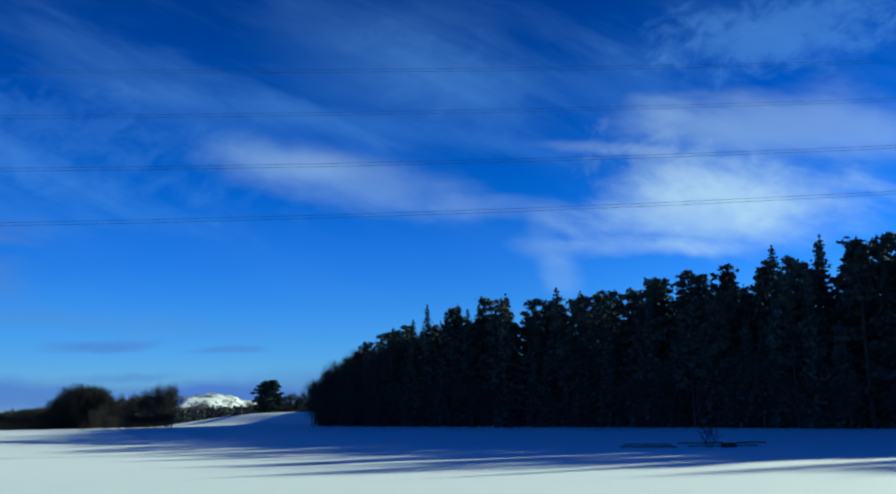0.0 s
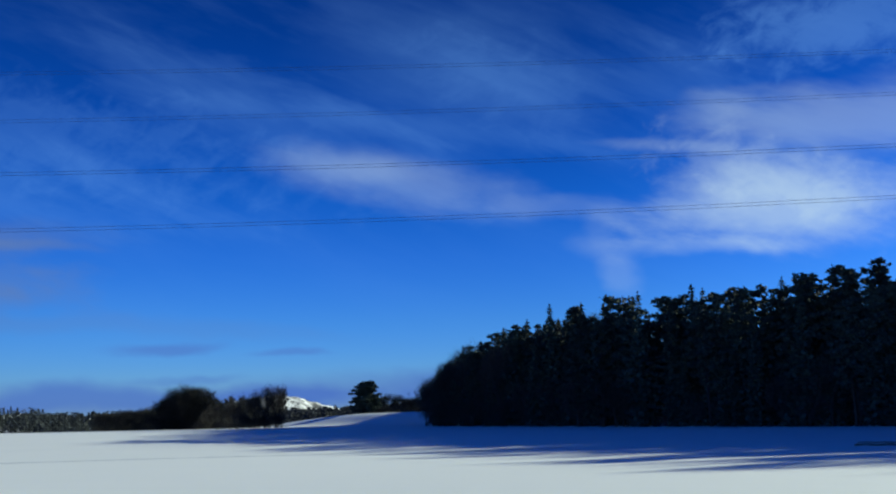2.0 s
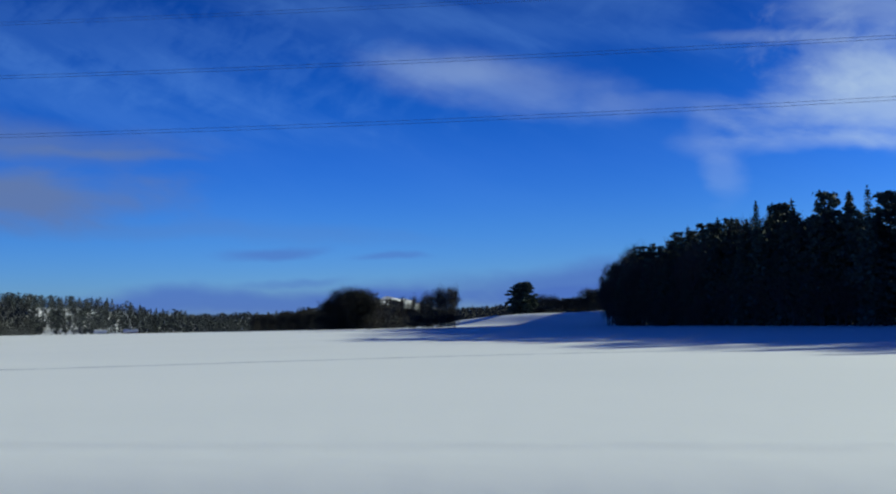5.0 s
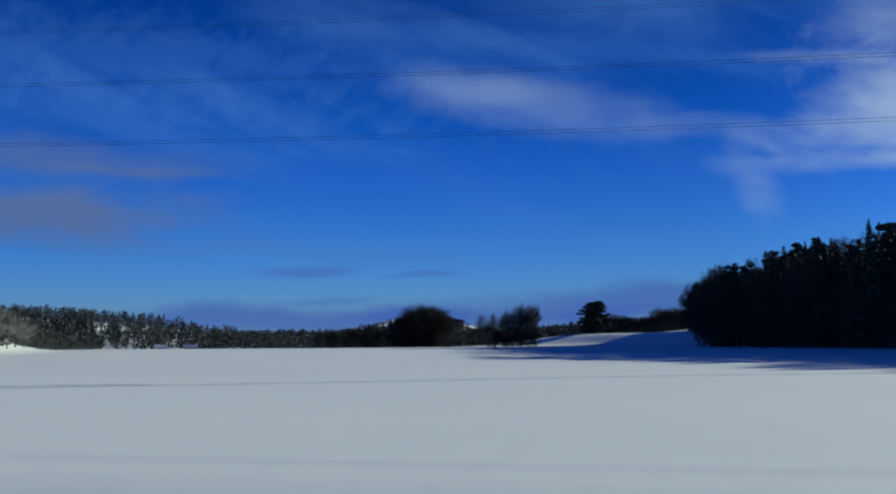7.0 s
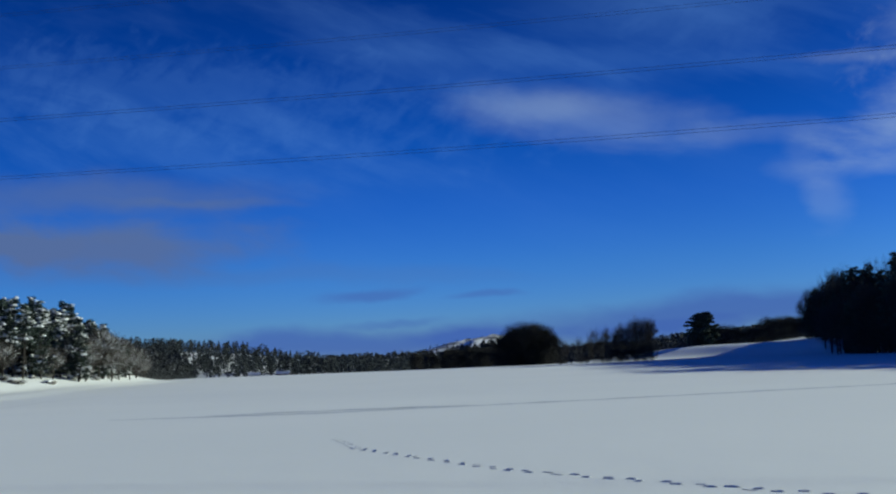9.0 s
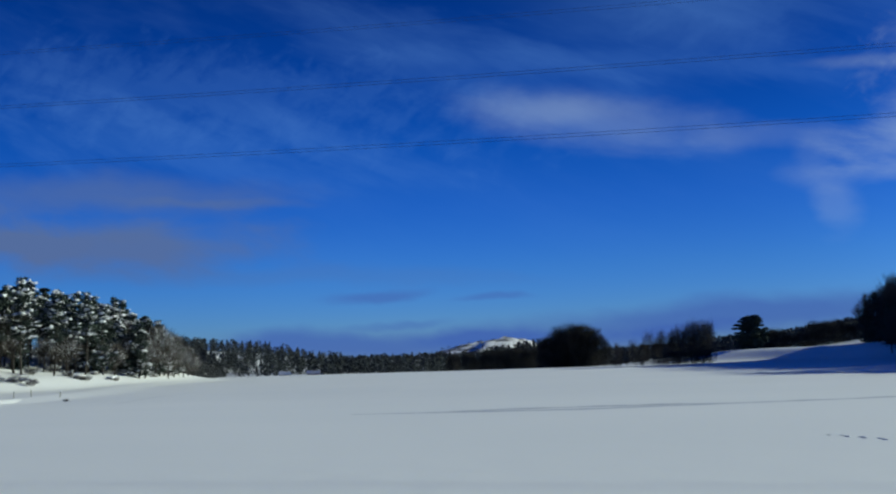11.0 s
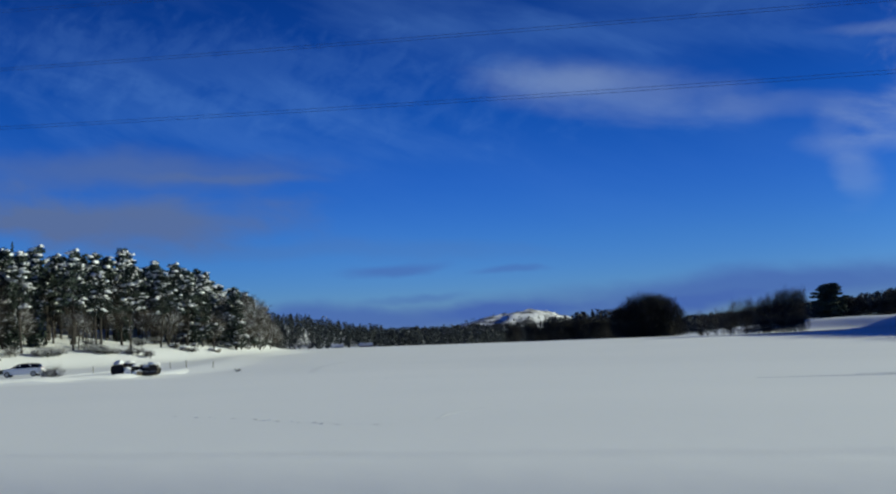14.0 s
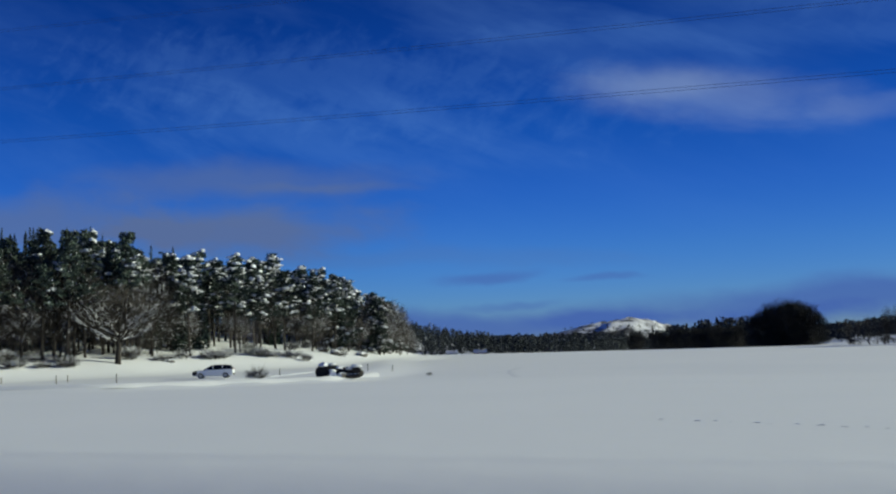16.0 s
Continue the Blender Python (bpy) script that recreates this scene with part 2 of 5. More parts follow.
# ---------------------------------------------------------------- ground
FRONT_X = (-150, -110, -58, -30, 0, 40, 58, 80, 130, 200, 420)
FRONT_Y = (400, 350, 290, 246, 200, 146, 122, 102, 74, 55, 30)
EDGE_Y = (0, 40, 54, 59, 71, 81, 100, 130, 172, 236, 300, 420)
EDGE_X = (-260, -205, -177, -169, -164.5, -160, -164, -175, -196, -212, -255, -340)
BANK_Y = (-100, 40, 70, 110, 150, 200, 240, 300, 400, 600)
BANK_X = (-330, -270, -232, -214, -206, -212, -224, -262, -330, -400)


def ground_z(x, y):
    """Height of the snow at (x, y): a level field, a wooded hill, a bank under the pines and land that falls away."""
    x, y = np.asarray(x, float), np.asarray(y, float)
    s = 0.65 * (y - np.interp(x, FRONT_X, FRONT_Y))            # depth into the wooded hill
    hill = smooth01((x + 125) / 75)
    far = smooth01((x + 40) / 70)
    z = hill * (0.3 * smooth01((s + 45) / 50) + 3.9 * smooth01((s - 4) / 28)) + hill * far * 7.0 * smooth01((s - 4) / 70)
    b = np.interp(y, BANK_Y, BANK_X) - x                        # depth into the bank
    near = smooth01((420 - y) / 120)
    z = z + near * (2.7 * smooth01((b + 8) / 14) + 5.0 * smooth01((b - 2) / 36) + 6.0 * smooth01((b - 30) / 90))
    e = np.interp(y, EDGE_Y, EDGE_X) - x                        # the low verge where the field ends
    z = z + near * (0.22 * smooth01((e + 1.5) / 3.0) + 0.30 * smooth01((e + 1.5) / 3.0) * smooth01((7 - e) / 5))
    z = z + 1.75 * np.clip(1 - y / 88, 0, 1) * smooth01((y - 5) / 9)
    drop = smooth01((y - 255) / 500) * (1 - hill * smooth01((520 - y) / 150))
    z = z - 7.0 * drop
    z = z + 0.05 * np.sin(x * 0.045 + 0.7) * np.sin(y * 0.06) + 0.008 * np.sin(x * 0.21 + y * 0.13)
    z = z + 25 * np.exp(-((x + 490) / 118) ** 2) * smooth01((y - 450) / 150) * smooth01((900 - y) / 150)
    z = z - 0.4 * smooth01((y - 1200) / 2000)
    return z


def gz(x, y):
    return float(ground_z(x, y))


def axis(stops):
    out = []
    for a, b, step in stops:
        out += list(np.arange(a, b, step))
    return np.array(out + [stops[-1][1]])


def build_ground():
    xs = axis([(-4800, -1200, 400), (-1200, -420, 30), (-420, -140, 3), (-140, 160, 4), (160, 600, 40), (600, 4800, 400)])
    ys = axis([(-4800, -600, 400), (-600, -60, 60), (-60, 0, 6), (0, 120, 2), (120, 420, 4), (420, 1200, 25), (1200, 4800, 300)])
    gx, gy = np.meshgrid(xs, ys)
    zz = ground_z(gx, gy)
    V = np.stack([gx.ravel(), gy.ravel(), zz.ravel()], 1).tolist()
    n = len(xs)
    F = [(j * n + i, j * n + i + 1, (j + 1) * n + i + 1, (j + 1) * n + i) for j in range(len(ys) - 1) for i in range(n - 1)]
    ob = mesh_object("ground", V, F, SNOW_GROUND, smooth=True)
    tagged(ob, "level snow-covered field rising to wooded banks", "ground", kind="structure")


build_ground()


# ---------------------------------------------------------------- trees
def tuft(V, F, c, size, rng, flat=0.5):
    """One small spray of needles: a bent pair of triangles."""
    a = rng.uniform(0, 2 * math.pi)
    e = rng.uniform(-flat, flat)
    d = Vector((math.cos(a) * math.cos(e), math.sin(a) * math.cos(e), math.sin(e)))
    s = d.orthogonal().normalized()
    s = (Matrix.Rotation(rng.uniform(0, 6.28), 3, d) @ s) * size * rng.uniform(0.25, 0.45)
    k = len(V)
    d = d * size * rng.uniform(0.7, 1.2)
    c = Vector(c)
    V += [c - d * 0.5, c + s, c + d * 0.5, c - s]
    F.append((k, k + 1, k + 2))
    F.append((k, k + 2, k + 3))


def snow_cap(V, F, c, r, rng, flat=0.45):
    """A lump of snow lying on a bough."""
    k = len(V)
    n = 6
    c = Vector(c)
    long, way = rng.uniform(0.55, 1.5), rng.uniform(0, 3.14)
    ca, sa = math.cos(way), math.sin(way)
    for ring, (rr, h) in enumerate(((1.0, -0.1), (0.72, 0.55))):
        for i in range(n):
            a = 2 * math.pi * (i + 0.5 * ring) / n
            q = r * rr * rng.uniform(0.65, 1.2)
            px, py = math.cos(a) * q * long, math.sin(a) * q / long ** 0.5
            V.append(c + Vector((px * ca - py * sa, px * sa + py * ca, r * flat * h * rng.uniform(0.5, 1.5))))
    V.append(c + Vector((0, 0, r * flat)))
    V.append(c + Vector((0, 0, -r * flat * 0.5)))
    for i in range(n):
        j = (i + 1) % n
        F += [(k + i, k + j, k + n + i), (k + j, k + n + j, k + n + i), (k + n + i, k + n + j, k + 2 * n), (k + j, k + i, k + 2 * n + 1)]


def spruce(seed, H, R, snow=0.0, coarse=1.0):
    rng = random.Random(seed)
    root = new("spruce_tree")
    V, F = [], []
    tube(V, F, (0, 0, -0.5), (0, 0, H * 0.5), 0.012 * H + 0.04, 0.008 * H + 0.02, 7)
    tube(V, F, (0, 0, H * 0.5), (0, 0, H * 0.99), 0.008 * H + 0.02, 0.01, 5)
    mesh_object("trunk", V, F, BARK, root)
    V, F, SV, SF = [], [], [], []
    z = H * 0.06
    while z < H * 0.985:
        q = 1 - z / H
        r = R * (q ** 0.85) * (0.9 if q < 0.85 else 0.7)
        n = max(4, int(5 + 8 * q))
        turn = rng.uniform(0, 6)
        for i in range(n):
            a = turn + 2 * math.pi * (i + rng.uniform(-0.3, 0.3)) / n
            ln = r * rng.uniform(0.65, 1.15) + 0.12
            drop = rng.uniform(0.15, 0.45)
            steps = max(2, int(ln / (0.42 * coarse)))
            for k in range(steps):
                f = (k + rng.uniform(0.3, 1.0)) / steps
                p = Vector((math.cos(a) * ln * f, math.sin(a) * ln * f, z - drop * ln * f * (1.25 - 0.45 * f)))
                for _ in range(2 if coarse < 1.5 else 1):
                    tuft(V, F, p + Vector((rng.uniform(-.25, .25), rng.uniform(-.25, .25), rng.uniform(-.3, .05))) * (0.5 + 0.5 * q), 0.75 * coarse * (0.45 + 0.7 * q), rng, 0.7)
                if snow and rng.random() < snow:
                    snow_cap(SV, SF, p + Vector((0, 0, 0.12)), rng.uniform(0.18, 0.42), rng)
        z += (0.34 + 0.30 * q) * (0.4 + 0.6 * coarse)
    for _ in range(6):
        tuft(V, F, (0, 0, H * rng.uniform(0.96, 1.0)), 0.5, rng, 1.5)
    mesh_object("crown", V, F, SPRUCE, root)
    if SF:
        tagged(mesh_object("snow", SV, SF, SNOW, root, "clumps of snow on the boughs"), kind="stuff")
    return root


def pine(seed, H, R, snow=0.0, bare=0.5, dense=1.0, coarse=1.0, dead=3, taper=0.6, dust=0.0, fine=1.0):
    rng = random.Random(seed)
    root = new("pine_tree")
    V, F = [], []
    bend = Vector((rng.uniform(-1, 1), rng.uniform(-1, 1), 0)) * H * 0.025

    def stem(f):
        return Vector((0, 0, -0.5 + f * (H * 0.97 + 0.5))) + bend * math.sin(f * 2.6)

    steps = 7
    r0 = 0.010 * H + 0.06
    for i in range(steps):
        f, g = i / steps, (i + 1) / steps
        tube(V, F, stem(f), stem(g), r0 * (1 - 0.85 * f), r0 * (1 - 0.85 * g), 7)
    LV, LF, SV, SF = [], [], [], []
    n = int(26 * dense)
    for i in range(n):
        f = bare + (1 - bare) * ((i + rng.random()) / n)
        c0 = stem(f)
        q = (f - bare) / (1 - bare)
        ln = R * (0.35 + 0.9 * math.sin(math.pi * min(1, 0.18 + 0.78 * q))) * rng.uniform(0.45, 1.05) * (1 - taper * q)
        a = i * 2.4 + rng.uniform(-0.5, 0.5)
        tip = c0 + Vector((math.cos(a) * ln, math.sin(a) * ln, ln * rng.uniform(-0.05, 0.45)))
        tube(V, F, c0, tip, 0.07, 0.02, 4)
        laden = rng.random() < snow
        for k in range(3):
            g = 0.5 + 0.27 * k
            c = c0.lerp(tip, g) + Vector((rng.uniform(-.5, .5), rng.uniform(-.5, .5), rng.uniform(-0.1, 0.4)))
            cr = rng.uniform(0.6, 1.05) * (0.75 + 0.05 * R)
            for _ in range(int(19 * dense / coarse ** 1.7 / fine ** 1.6)):
                v = Vector((rng.gauss(0, 1), rng.gauss(0, 1), rng.gauss(0, 1)))
                v = v.normalized() * (rng.random() ** 0.4)
                if rng.random() < dust and v.z > -0.3:
                    tuft(SV, SF, c + Vector((v.x * cr, v.y * cr, v.z * cr * 0.55 + 0.06)), 0.42 * coarse * fine, rng, 0.5)
                else:
                    tuft(LV, LF, c + Vector((v.x * cr, v.y * cr, v.z * cr * 0.55)), 0.6 * coarse * fine, rng, 0.9)
            if laden and rng.random() < 0.75:
                wide = rng.choice((0.25, 0.45, 0.6, 1.0))
                for _ in range(int(2 + 4 * wide)):            # a slumped cluster of lumps
                    dx, dy = rng.gauss(0, 0.6) * wide, rng.gauss(0, 0.6) * wide
                    snow_cap(SV, SF, c + Vector((dx, dy, cr * 0.45 - 0.45 * math.hypot(dx, dy) + rng.uniform(-0.12, 0.12))), rng.choice((0.18, 0.30, 0.44, 0.62)) * rng.uniform(0.8, 1.25), rng, rng.uniform(0.3, 0.7))
    for i in range(dead):                                     # dead boughs low on the stem
        f = rng.uniform(0.12, bare + 0.12)
        a = rng.uniform(0, 6.28)
        tip = stem(f) + Vector((math.cos(a), math.sin(a), rng.uniform(-0.15, 0.3))) * rng.uniform(0.6, 2.2)
        tube(V, F, stem(f), tip, 0.035, 0.01, 3)
        if dead > 3:
            for _ in range(3):
                c = stem(f).lerp(tip, rng.uniform(0.3, 1.0))
                tube(V, F, c, c + Vector((rng.uniform(-1, 1), rng.uniform(-1, 1), rng.uniform(-0.5, 0.4))) * 0.8, 0.025, 0.008, 3)
            if snow and rng.random() < 0.5:
                snow_cap(SV, SF, stem(f).lerp(tip, 0.7) + Vector((0, 0, 0.05)), rng.uniform(0.12, 0.24), rng, 0.5)
    mesh_object("trunk", V, F, PINE_BARK, root)
    mesh_object("crown", LV, LF, PINE, root)
    if SF:
        tagged(mesh_object("snow", SV, SF, SNOW, root, "lumps of snow lying on the branches"), kind="stuff")
    return root


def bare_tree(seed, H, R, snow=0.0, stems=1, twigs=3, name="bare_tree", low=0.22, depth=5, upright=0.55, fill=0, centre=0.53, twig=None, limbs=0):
    """A leafless tree: limbs that fork to fine twigs."""
    rng = random.Random(seed)
    root = new(name)
    V, F, TV, TF, SV, SF = [], [], [], [], [], []

    def sliver(a, b, w):
        d = (b - a)
        s = Vector((rng.uniform(-1, 1), rng.uniform(-1, 1), rng.uniform(-1, 1))).cross(d)
        if s.length < 1e-5:
            return
        s = s.normalized() * w
        k = len(TV)
        TV.extend([a - s, a + s, b])
        TF.append((k, k + 1, k + 2))

    def grow(a, d, ln, r, level):
        d = d.normalized()
        mid = a + d * ln * 0.5 + Vector((rng.uniform(-1, 1), rng.uniform(-1, 1), rng.uniform(-0.5, 0.5))) * ln * 0.06
        b = a + d * ln
        if level < 3:
            sd = 6 if level == 0 else 4
            tube(V, F, a, mid, r, r * 0.82, sd)
            tube(V, F, mid, b, r * 0.82, r * 0.66, sd)
        elif level == 3:
            tube(V, F, a, b, r, r * 0.6, 3)
        else:
            sliver(a, b, max(r, 0.014))
        if snow and 1 <= level <= 4 and rng.random() < snow:
            k = len(SV)
            s = d.cross(Vector((0, 0, 1)))
            if s.length > 0.2:
                s = s.normalized() * (min(r * 0.7, 0.07) + 0.02)
                up = Vector((0, 0, r * 0.8))
                top = Vector((0, 0, r + 0.045))
                SV.extend([a + up - s, a + up + s, b + up + s, b + up - s, a.lerp(b, .3) + top, a.lerp(b, .7) + top])
                SF.extend([(k, k + 1, k + 4), (k + 1, k + 2, k + 5, k + 4), (k + 2, k + 3, k + 5), (k + 3, k, k + 4, k + 5)])
        if level >= depth:
            return
        n = rng.randint(3, 4) if level < 3 else twigs
        if limbs and level == 0:
            n = limbs
        for i in range(n):
            ax = Vector((rng.uniform(-1, 1), rng.uniform(-1, 1), rng.uniform(-0.3, 1) * upright)).normalized()
            nd = d * rng.uniform(0.7, 1.1) + ax * rng.uniform(0.55, 1.0) + Vector((0, 0, 0.12 * upright))
            f = rng.uniform(0.55, 1.0) if i else 1.0
            grow(a + d * ln * f, nd, ln * rng.uniform(0.60, 0.82), r * 0.6, level + 1)

    for i in range(stems):
        a = 6.28 * i / max(stems, 1) + rng.uniform(-.5, .5)
        lean = 0.0 if stems == 1 else rng.uniform(0.1, 0.45)
        d = Vector((math.cos(a) * lean, math.sin(a) * lean, 1))
        base = Vector((math.cos(a), math.sin(a), 0)) * (0.0 if stems == 1 else R * 0.18)
        grow(base - Vector((0, 0, 0.3)), d, H * low + 0.3, (0.016 * H + 0.03) / max(1, stems) ** 0.4, 0)
    # scale to the wished height and spread
    pts = V + TV
    hz = max(p.z for p in pts)
    hr = sorted(math.hypot(p.x, p.y) for p in pts)[int(len(pts) * 0.97)]
    kz, kr = H / hz, R / max(hr, 0.1)
    for L in (V, TV, SV):
        for i, p in enumerate(L):
            f = min(1.0, math.hypot(p.x, p.y) / 0.6)
            k = kr * f + (1 - f) * min(1.0, kr)
            L[i] = Vector((p.x * k, p.y * k, p.z * kz))
    for i in range(fill):                                     # the outermost fine twigs, thick in the shell of the crown
        v = Vector((rng.gauss(0, 1), rng.gauss(0, 1), rng.gauss(0, 1))).normalized()
        q = rng.uniform(0.25, 1.0) ** 0.5 * rng.uniform(0.9, 1.05)
        c = Vector((v.x * R * q, v.y * R * q, H * (centre + (1 - centre) * v.z * q)))
        if c.z < 0.3:
            continue
        d = (v + Vector((rng.uniform(-.6, .6), rng.uniform(-.6, .6), rng.uniform(-.2, .7)))) * rng.uniform(0.5, 1.3)
        if snow and rng.random() < 0.16 * snow:               # twigs carrying snow
            TV, TF, keep = SV, SF, (TV, TF)
            sliver(c - d * 0.5, c + d * 0.5, 0.035)
            TV, TF = keep
        else:
            sliver(c - d * 0.5, c + d * 0.5, 0.03)
    mesh_object("trunk", V, F, BARK, root)
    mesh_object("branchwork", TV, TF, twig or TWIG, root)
    if SF:
        tagged(mesh_object("snow", SV, SF, SNOW, root, "snow lying along the limbs"), kind="stuff")
    return root


def plant(source, x, y, rng, scale=1.0, sink=0.15, tall=1.0, z=None):
    s = scale * rng.uniform(0.93, 1.07)
    m = pose(x, y, (gz(x, y) if z is None else z) - sink, 0, 0, rng.uniform(0, 360))
    ob = copy_thing(source, m)
    ob.scale = (s, s, s * tall)
    return ob


def joined_wood(name, label, items):
    """Many trees that nobody can pick apart, joined into one mesh."""
    co, loops, starts, mats, slots = [], [], [], [], []
    nv = nl = 0
    for src, m in items:
        for ch in src.children:
            me = ch.data
            v = np.empty(len(me.vertices) * 3, np.float32)
            me.vertices.foreach_get("co", v)
            v = v.reshape(-1, 3)
            q = np.array(m)
            co.append((v @ q[:3, :3].T + q[:3, 3]).astype(np.float32))
            li = np.empty(len(me.loops), np.int32)
            me.loops.foreach_get("vertex_index", li)
            st = np.empty(len(me.polygons), np.int32)
            me.polygons.foreach_get("loop_start", st)
            if me.materials[0] not in slots:
                slots.append(me.materials[0])
            loops.append(li + nv), starts.append(st + nl)
            mats.append(np.full(len(st), slots.index(me.materials[0]), np.int32))
            nv, nl = nv + len(v), nl + len(li)
    co, loops, starts, mats = (np.concatenate(a) for a in (co, loops, starts, mats))
    me = bpy.data.meshes.new(name)
    me.vertices.add(nv), me.loops.add(nl), me.polygons.add(len(starts))
    me.vertices.foreach_set("co", co.ravel())
    me.loops.foreach_set("vertex_index", loops)
    me.polygons.foreach_set("loop_start", starts)
    for s in slots:
        me.materials.append(s)
    me.polygons.foreach_set("material_index", mats)
    me.update(calc_edges=True)
    me.validate()
    return tagged(new(name, me), label, "woodland", kind="stuff")


def stand(x, y, sx, sz, rng, sink=0.15):
    """The pose of one tree, for joined_wood()."""
    return pose(x, y, gz(x, y) - sink, 0, 0, rng.uniform(0, 360)) @ Matrix.Diagonal((sx, sx, sz, 1))


def discard(ob):
    for o in (*ob.children_recursive, ob):
        bpy.data.objects.remove(o)


# ---------------------------------------------------------------- the wooded hill in shade
def front_y(x):
    return float(np.interp(x, FRONT_X, FRONT_Y))


dark_spruces = [tagged(spruce(10 + i, 20, 3.0 + 0.25 * i, coarse=1.2), "tall dark green spruce in the shaded wood", "spruce tree", "trees of the shaded wood") for i in range(4)]
dark_pines = [tagged(pine(30 + i, 20, 3.3 + 0.2 * i, bare=0.38), "tall dark pine in the shaded wood", "pine tree", "trees of the shaded wood") for i in range(5)]
dark_bare = [tagged(bare_tree(50 + i, 13, 4.6, twigs=4, fill=900), "leafless dark broadleaf tree at the wood's edge", "bare tree", "trees of the shaded wood") for i in range(4)]

rng = random.Random(5)
# trees that stand out on the skyline: x, y, height of the tip over the field, kind
for x, y, top, kind in ((-9, 248, 25.2, 1), (-2, 216, 24.3, 0), (2.6, 202, 27.4, 0), (15.5, 197, 28.8, 1), (20, 195, 27.8, 0), (31, 196, 28.5, 1), (40, 186, 28.3, 1),
                        (42, 153, 25.6, 1), (47, 150, 26.6, 1), (60, 146, 30.4, 0), (66, 141, 31.0, 0), (70, 140, 29.6, 0), (76, 139, 31.0, 1), (84, 142, 32.5, 0), (52, 160, 28.0, 1), (-14, 236, 19.5, 1), (36, 188, 27.8, 1), (43, 192, 29.2, 1), (38, 172, 25.8, 0), (26, 190, 27.6, 1), (9, 205, 27.6, 1), (-5, 225, 24.2, 1), (48, 182, 29.6, 0), (41, 160, 25.0, 1)):
    src = rng.choice(dark_pines if kind else dark_spruces)
    g = gz(x, y)
    k = (top - g) / 20
    plant(src, x, y, rng, 1.0, tall=1.0).scale = (0.55 + 0.75 * k, 0.55 + 0.75 * k, k)
# the wood's filling, kept under a skyline that climbs along the hill
RISE_A, RISE_B = (-0.116, -0.081, -0.047, -0.011, 0.011, 0.079, 0.154, 0.249, 0.309, 0.376, 0.43, 0.56, 0.75, 1.0, 1.6), (0.043, 0.066, 0.078, 0.096, 0.106, 0.121, 0.130, 0.133, 0.148, 0.154, 0.175, 0.196, 0.26, 0.34, 0.48)
RISE_C, RISE_D = (0.0, 0.012, 0.041, 0.086, 0.128, 0.185, 0.24, 0.288, 0.343, 0.40, 0.5, 0.65, 0.85, 1.2, 2.0), (0.036, 0.054, 0.071, 0.088, 0.102, 0.113, 0.122, 0.122, 0.135, 0.142, 0.168, 0.21, 0.28, 0.39, 0.6)


def roof_z(x, y):
    return 3.6 + y * min(np.interp(x / y, RISE_A, RISE_B), np.interp((x + 29.4) / y, RISE_C, RISE_D))


filler = [spruce(70 + i, 20, 3.4, coarse=1.7) for i in range(3)] + [pine(75 + i, 20, 3.8, bare=0.12, dense=1.0, coarse=1.4) for i in range(3)]
deep = []
for i in range(600):
    x = rng.uniform(-25, 150)
    s = rng.uniform(1.0, 42) if i % 3 else rng.uniform(1, 10)
    y = front_y(x) + s / 0.65
    h = min(np.interp(x, (80, 105, 120), (29, 30, 31.5)), roof_z(x, y) - gz(x, y)) * (rng.uniform(0.62, 0.9) if i % 4 else rng.uniform(0.86, 1.06))
    if h < 5:
        continue
    sx = 0.5 + 0.026 * h
    if s < 7 and x < 96 and i % 3 == 0:
        plant(rng.choice(dark_pines + dark_spruces * 2), x, y, rng).scale = (sx, sx, h / 20)
    else:
        deep.append((rng.choice(filler), stand(x, y, sx * 1.25, h / 20, rng)))
for i in range(46):                                           # unseen tall trees past its steep end, added to shade the field
    x = rng.uniform(88, 140)
    deep.append((filler[i % 3], stand(x, front_y(x) + rng.uniform(2, 16), 1.3, rng.uniform(29.0, 32.0) / 20, rng)))
for i in range(120):                                          # the back of the wood's end, mostly hidden, added to shade the slope
    x, y = rng.uniform(-25, 26), rng.uniform(255, 333)
    # no trees here, so that a strip under the crest stays sunlit
    if y > 309 + 0.362 * (x + 55):
        continue
    h = (roof_z(x, y) - gz(x, y)) * rng.uniform(0.72, 0.97)
    src = rng.choice(filler + dark_bare[:2])
    deep.append((src, stand(x, y, 0.62 + 0.028 * h, h / (13 if src in dark_bare else 20), rng)))
joined_wood("shaded_woodland", "dense dark conifer wood on the shaded hill", deep)
for o in filler:
    discard(o)
for i in range(30):                                           # the closest row, standing dense
    x = rng.uniform(-6, 60)
    y = front_y(x) + rng.uniform(1.5, 7)
    h = min(rng.uniform(11, 18), roof_z(x, y) - gz(x, y))
    plant(rng.choice(dark_spruces + dark_pines[:2]), x, y, rng).scale = (1.0, 1.0, h / 20)
# leafless trees and brush along its foot
brush = []
for i in range(85):
    x = rng.uniform(-27, 112)
    y = front_y(x) + rng.uniform(-1.5, 6)
    k = rng.uniform(5, 12) / 13
    if i % 3 == 0:
        plant(rng.choice(dark_bare), x, y, rng).scale = (k, k, k)
    else:
        brush.append((rng.choice(dark_bare), stand(x, y, k * 1.15, k, rng)))
for i in range(30):
    x = -26 + 18 * rng.random()
    k = rng.uniform(0.3, 0.6)
    brush.append((rng.choice(dark_bare), stand(x, front_y(x) + rng.uniform(-2, 4), k * 1.4, k, rng)))
joined_wood("shaded_brushwood", "tangled leafless brush along the foot of the shaded wood", brush)
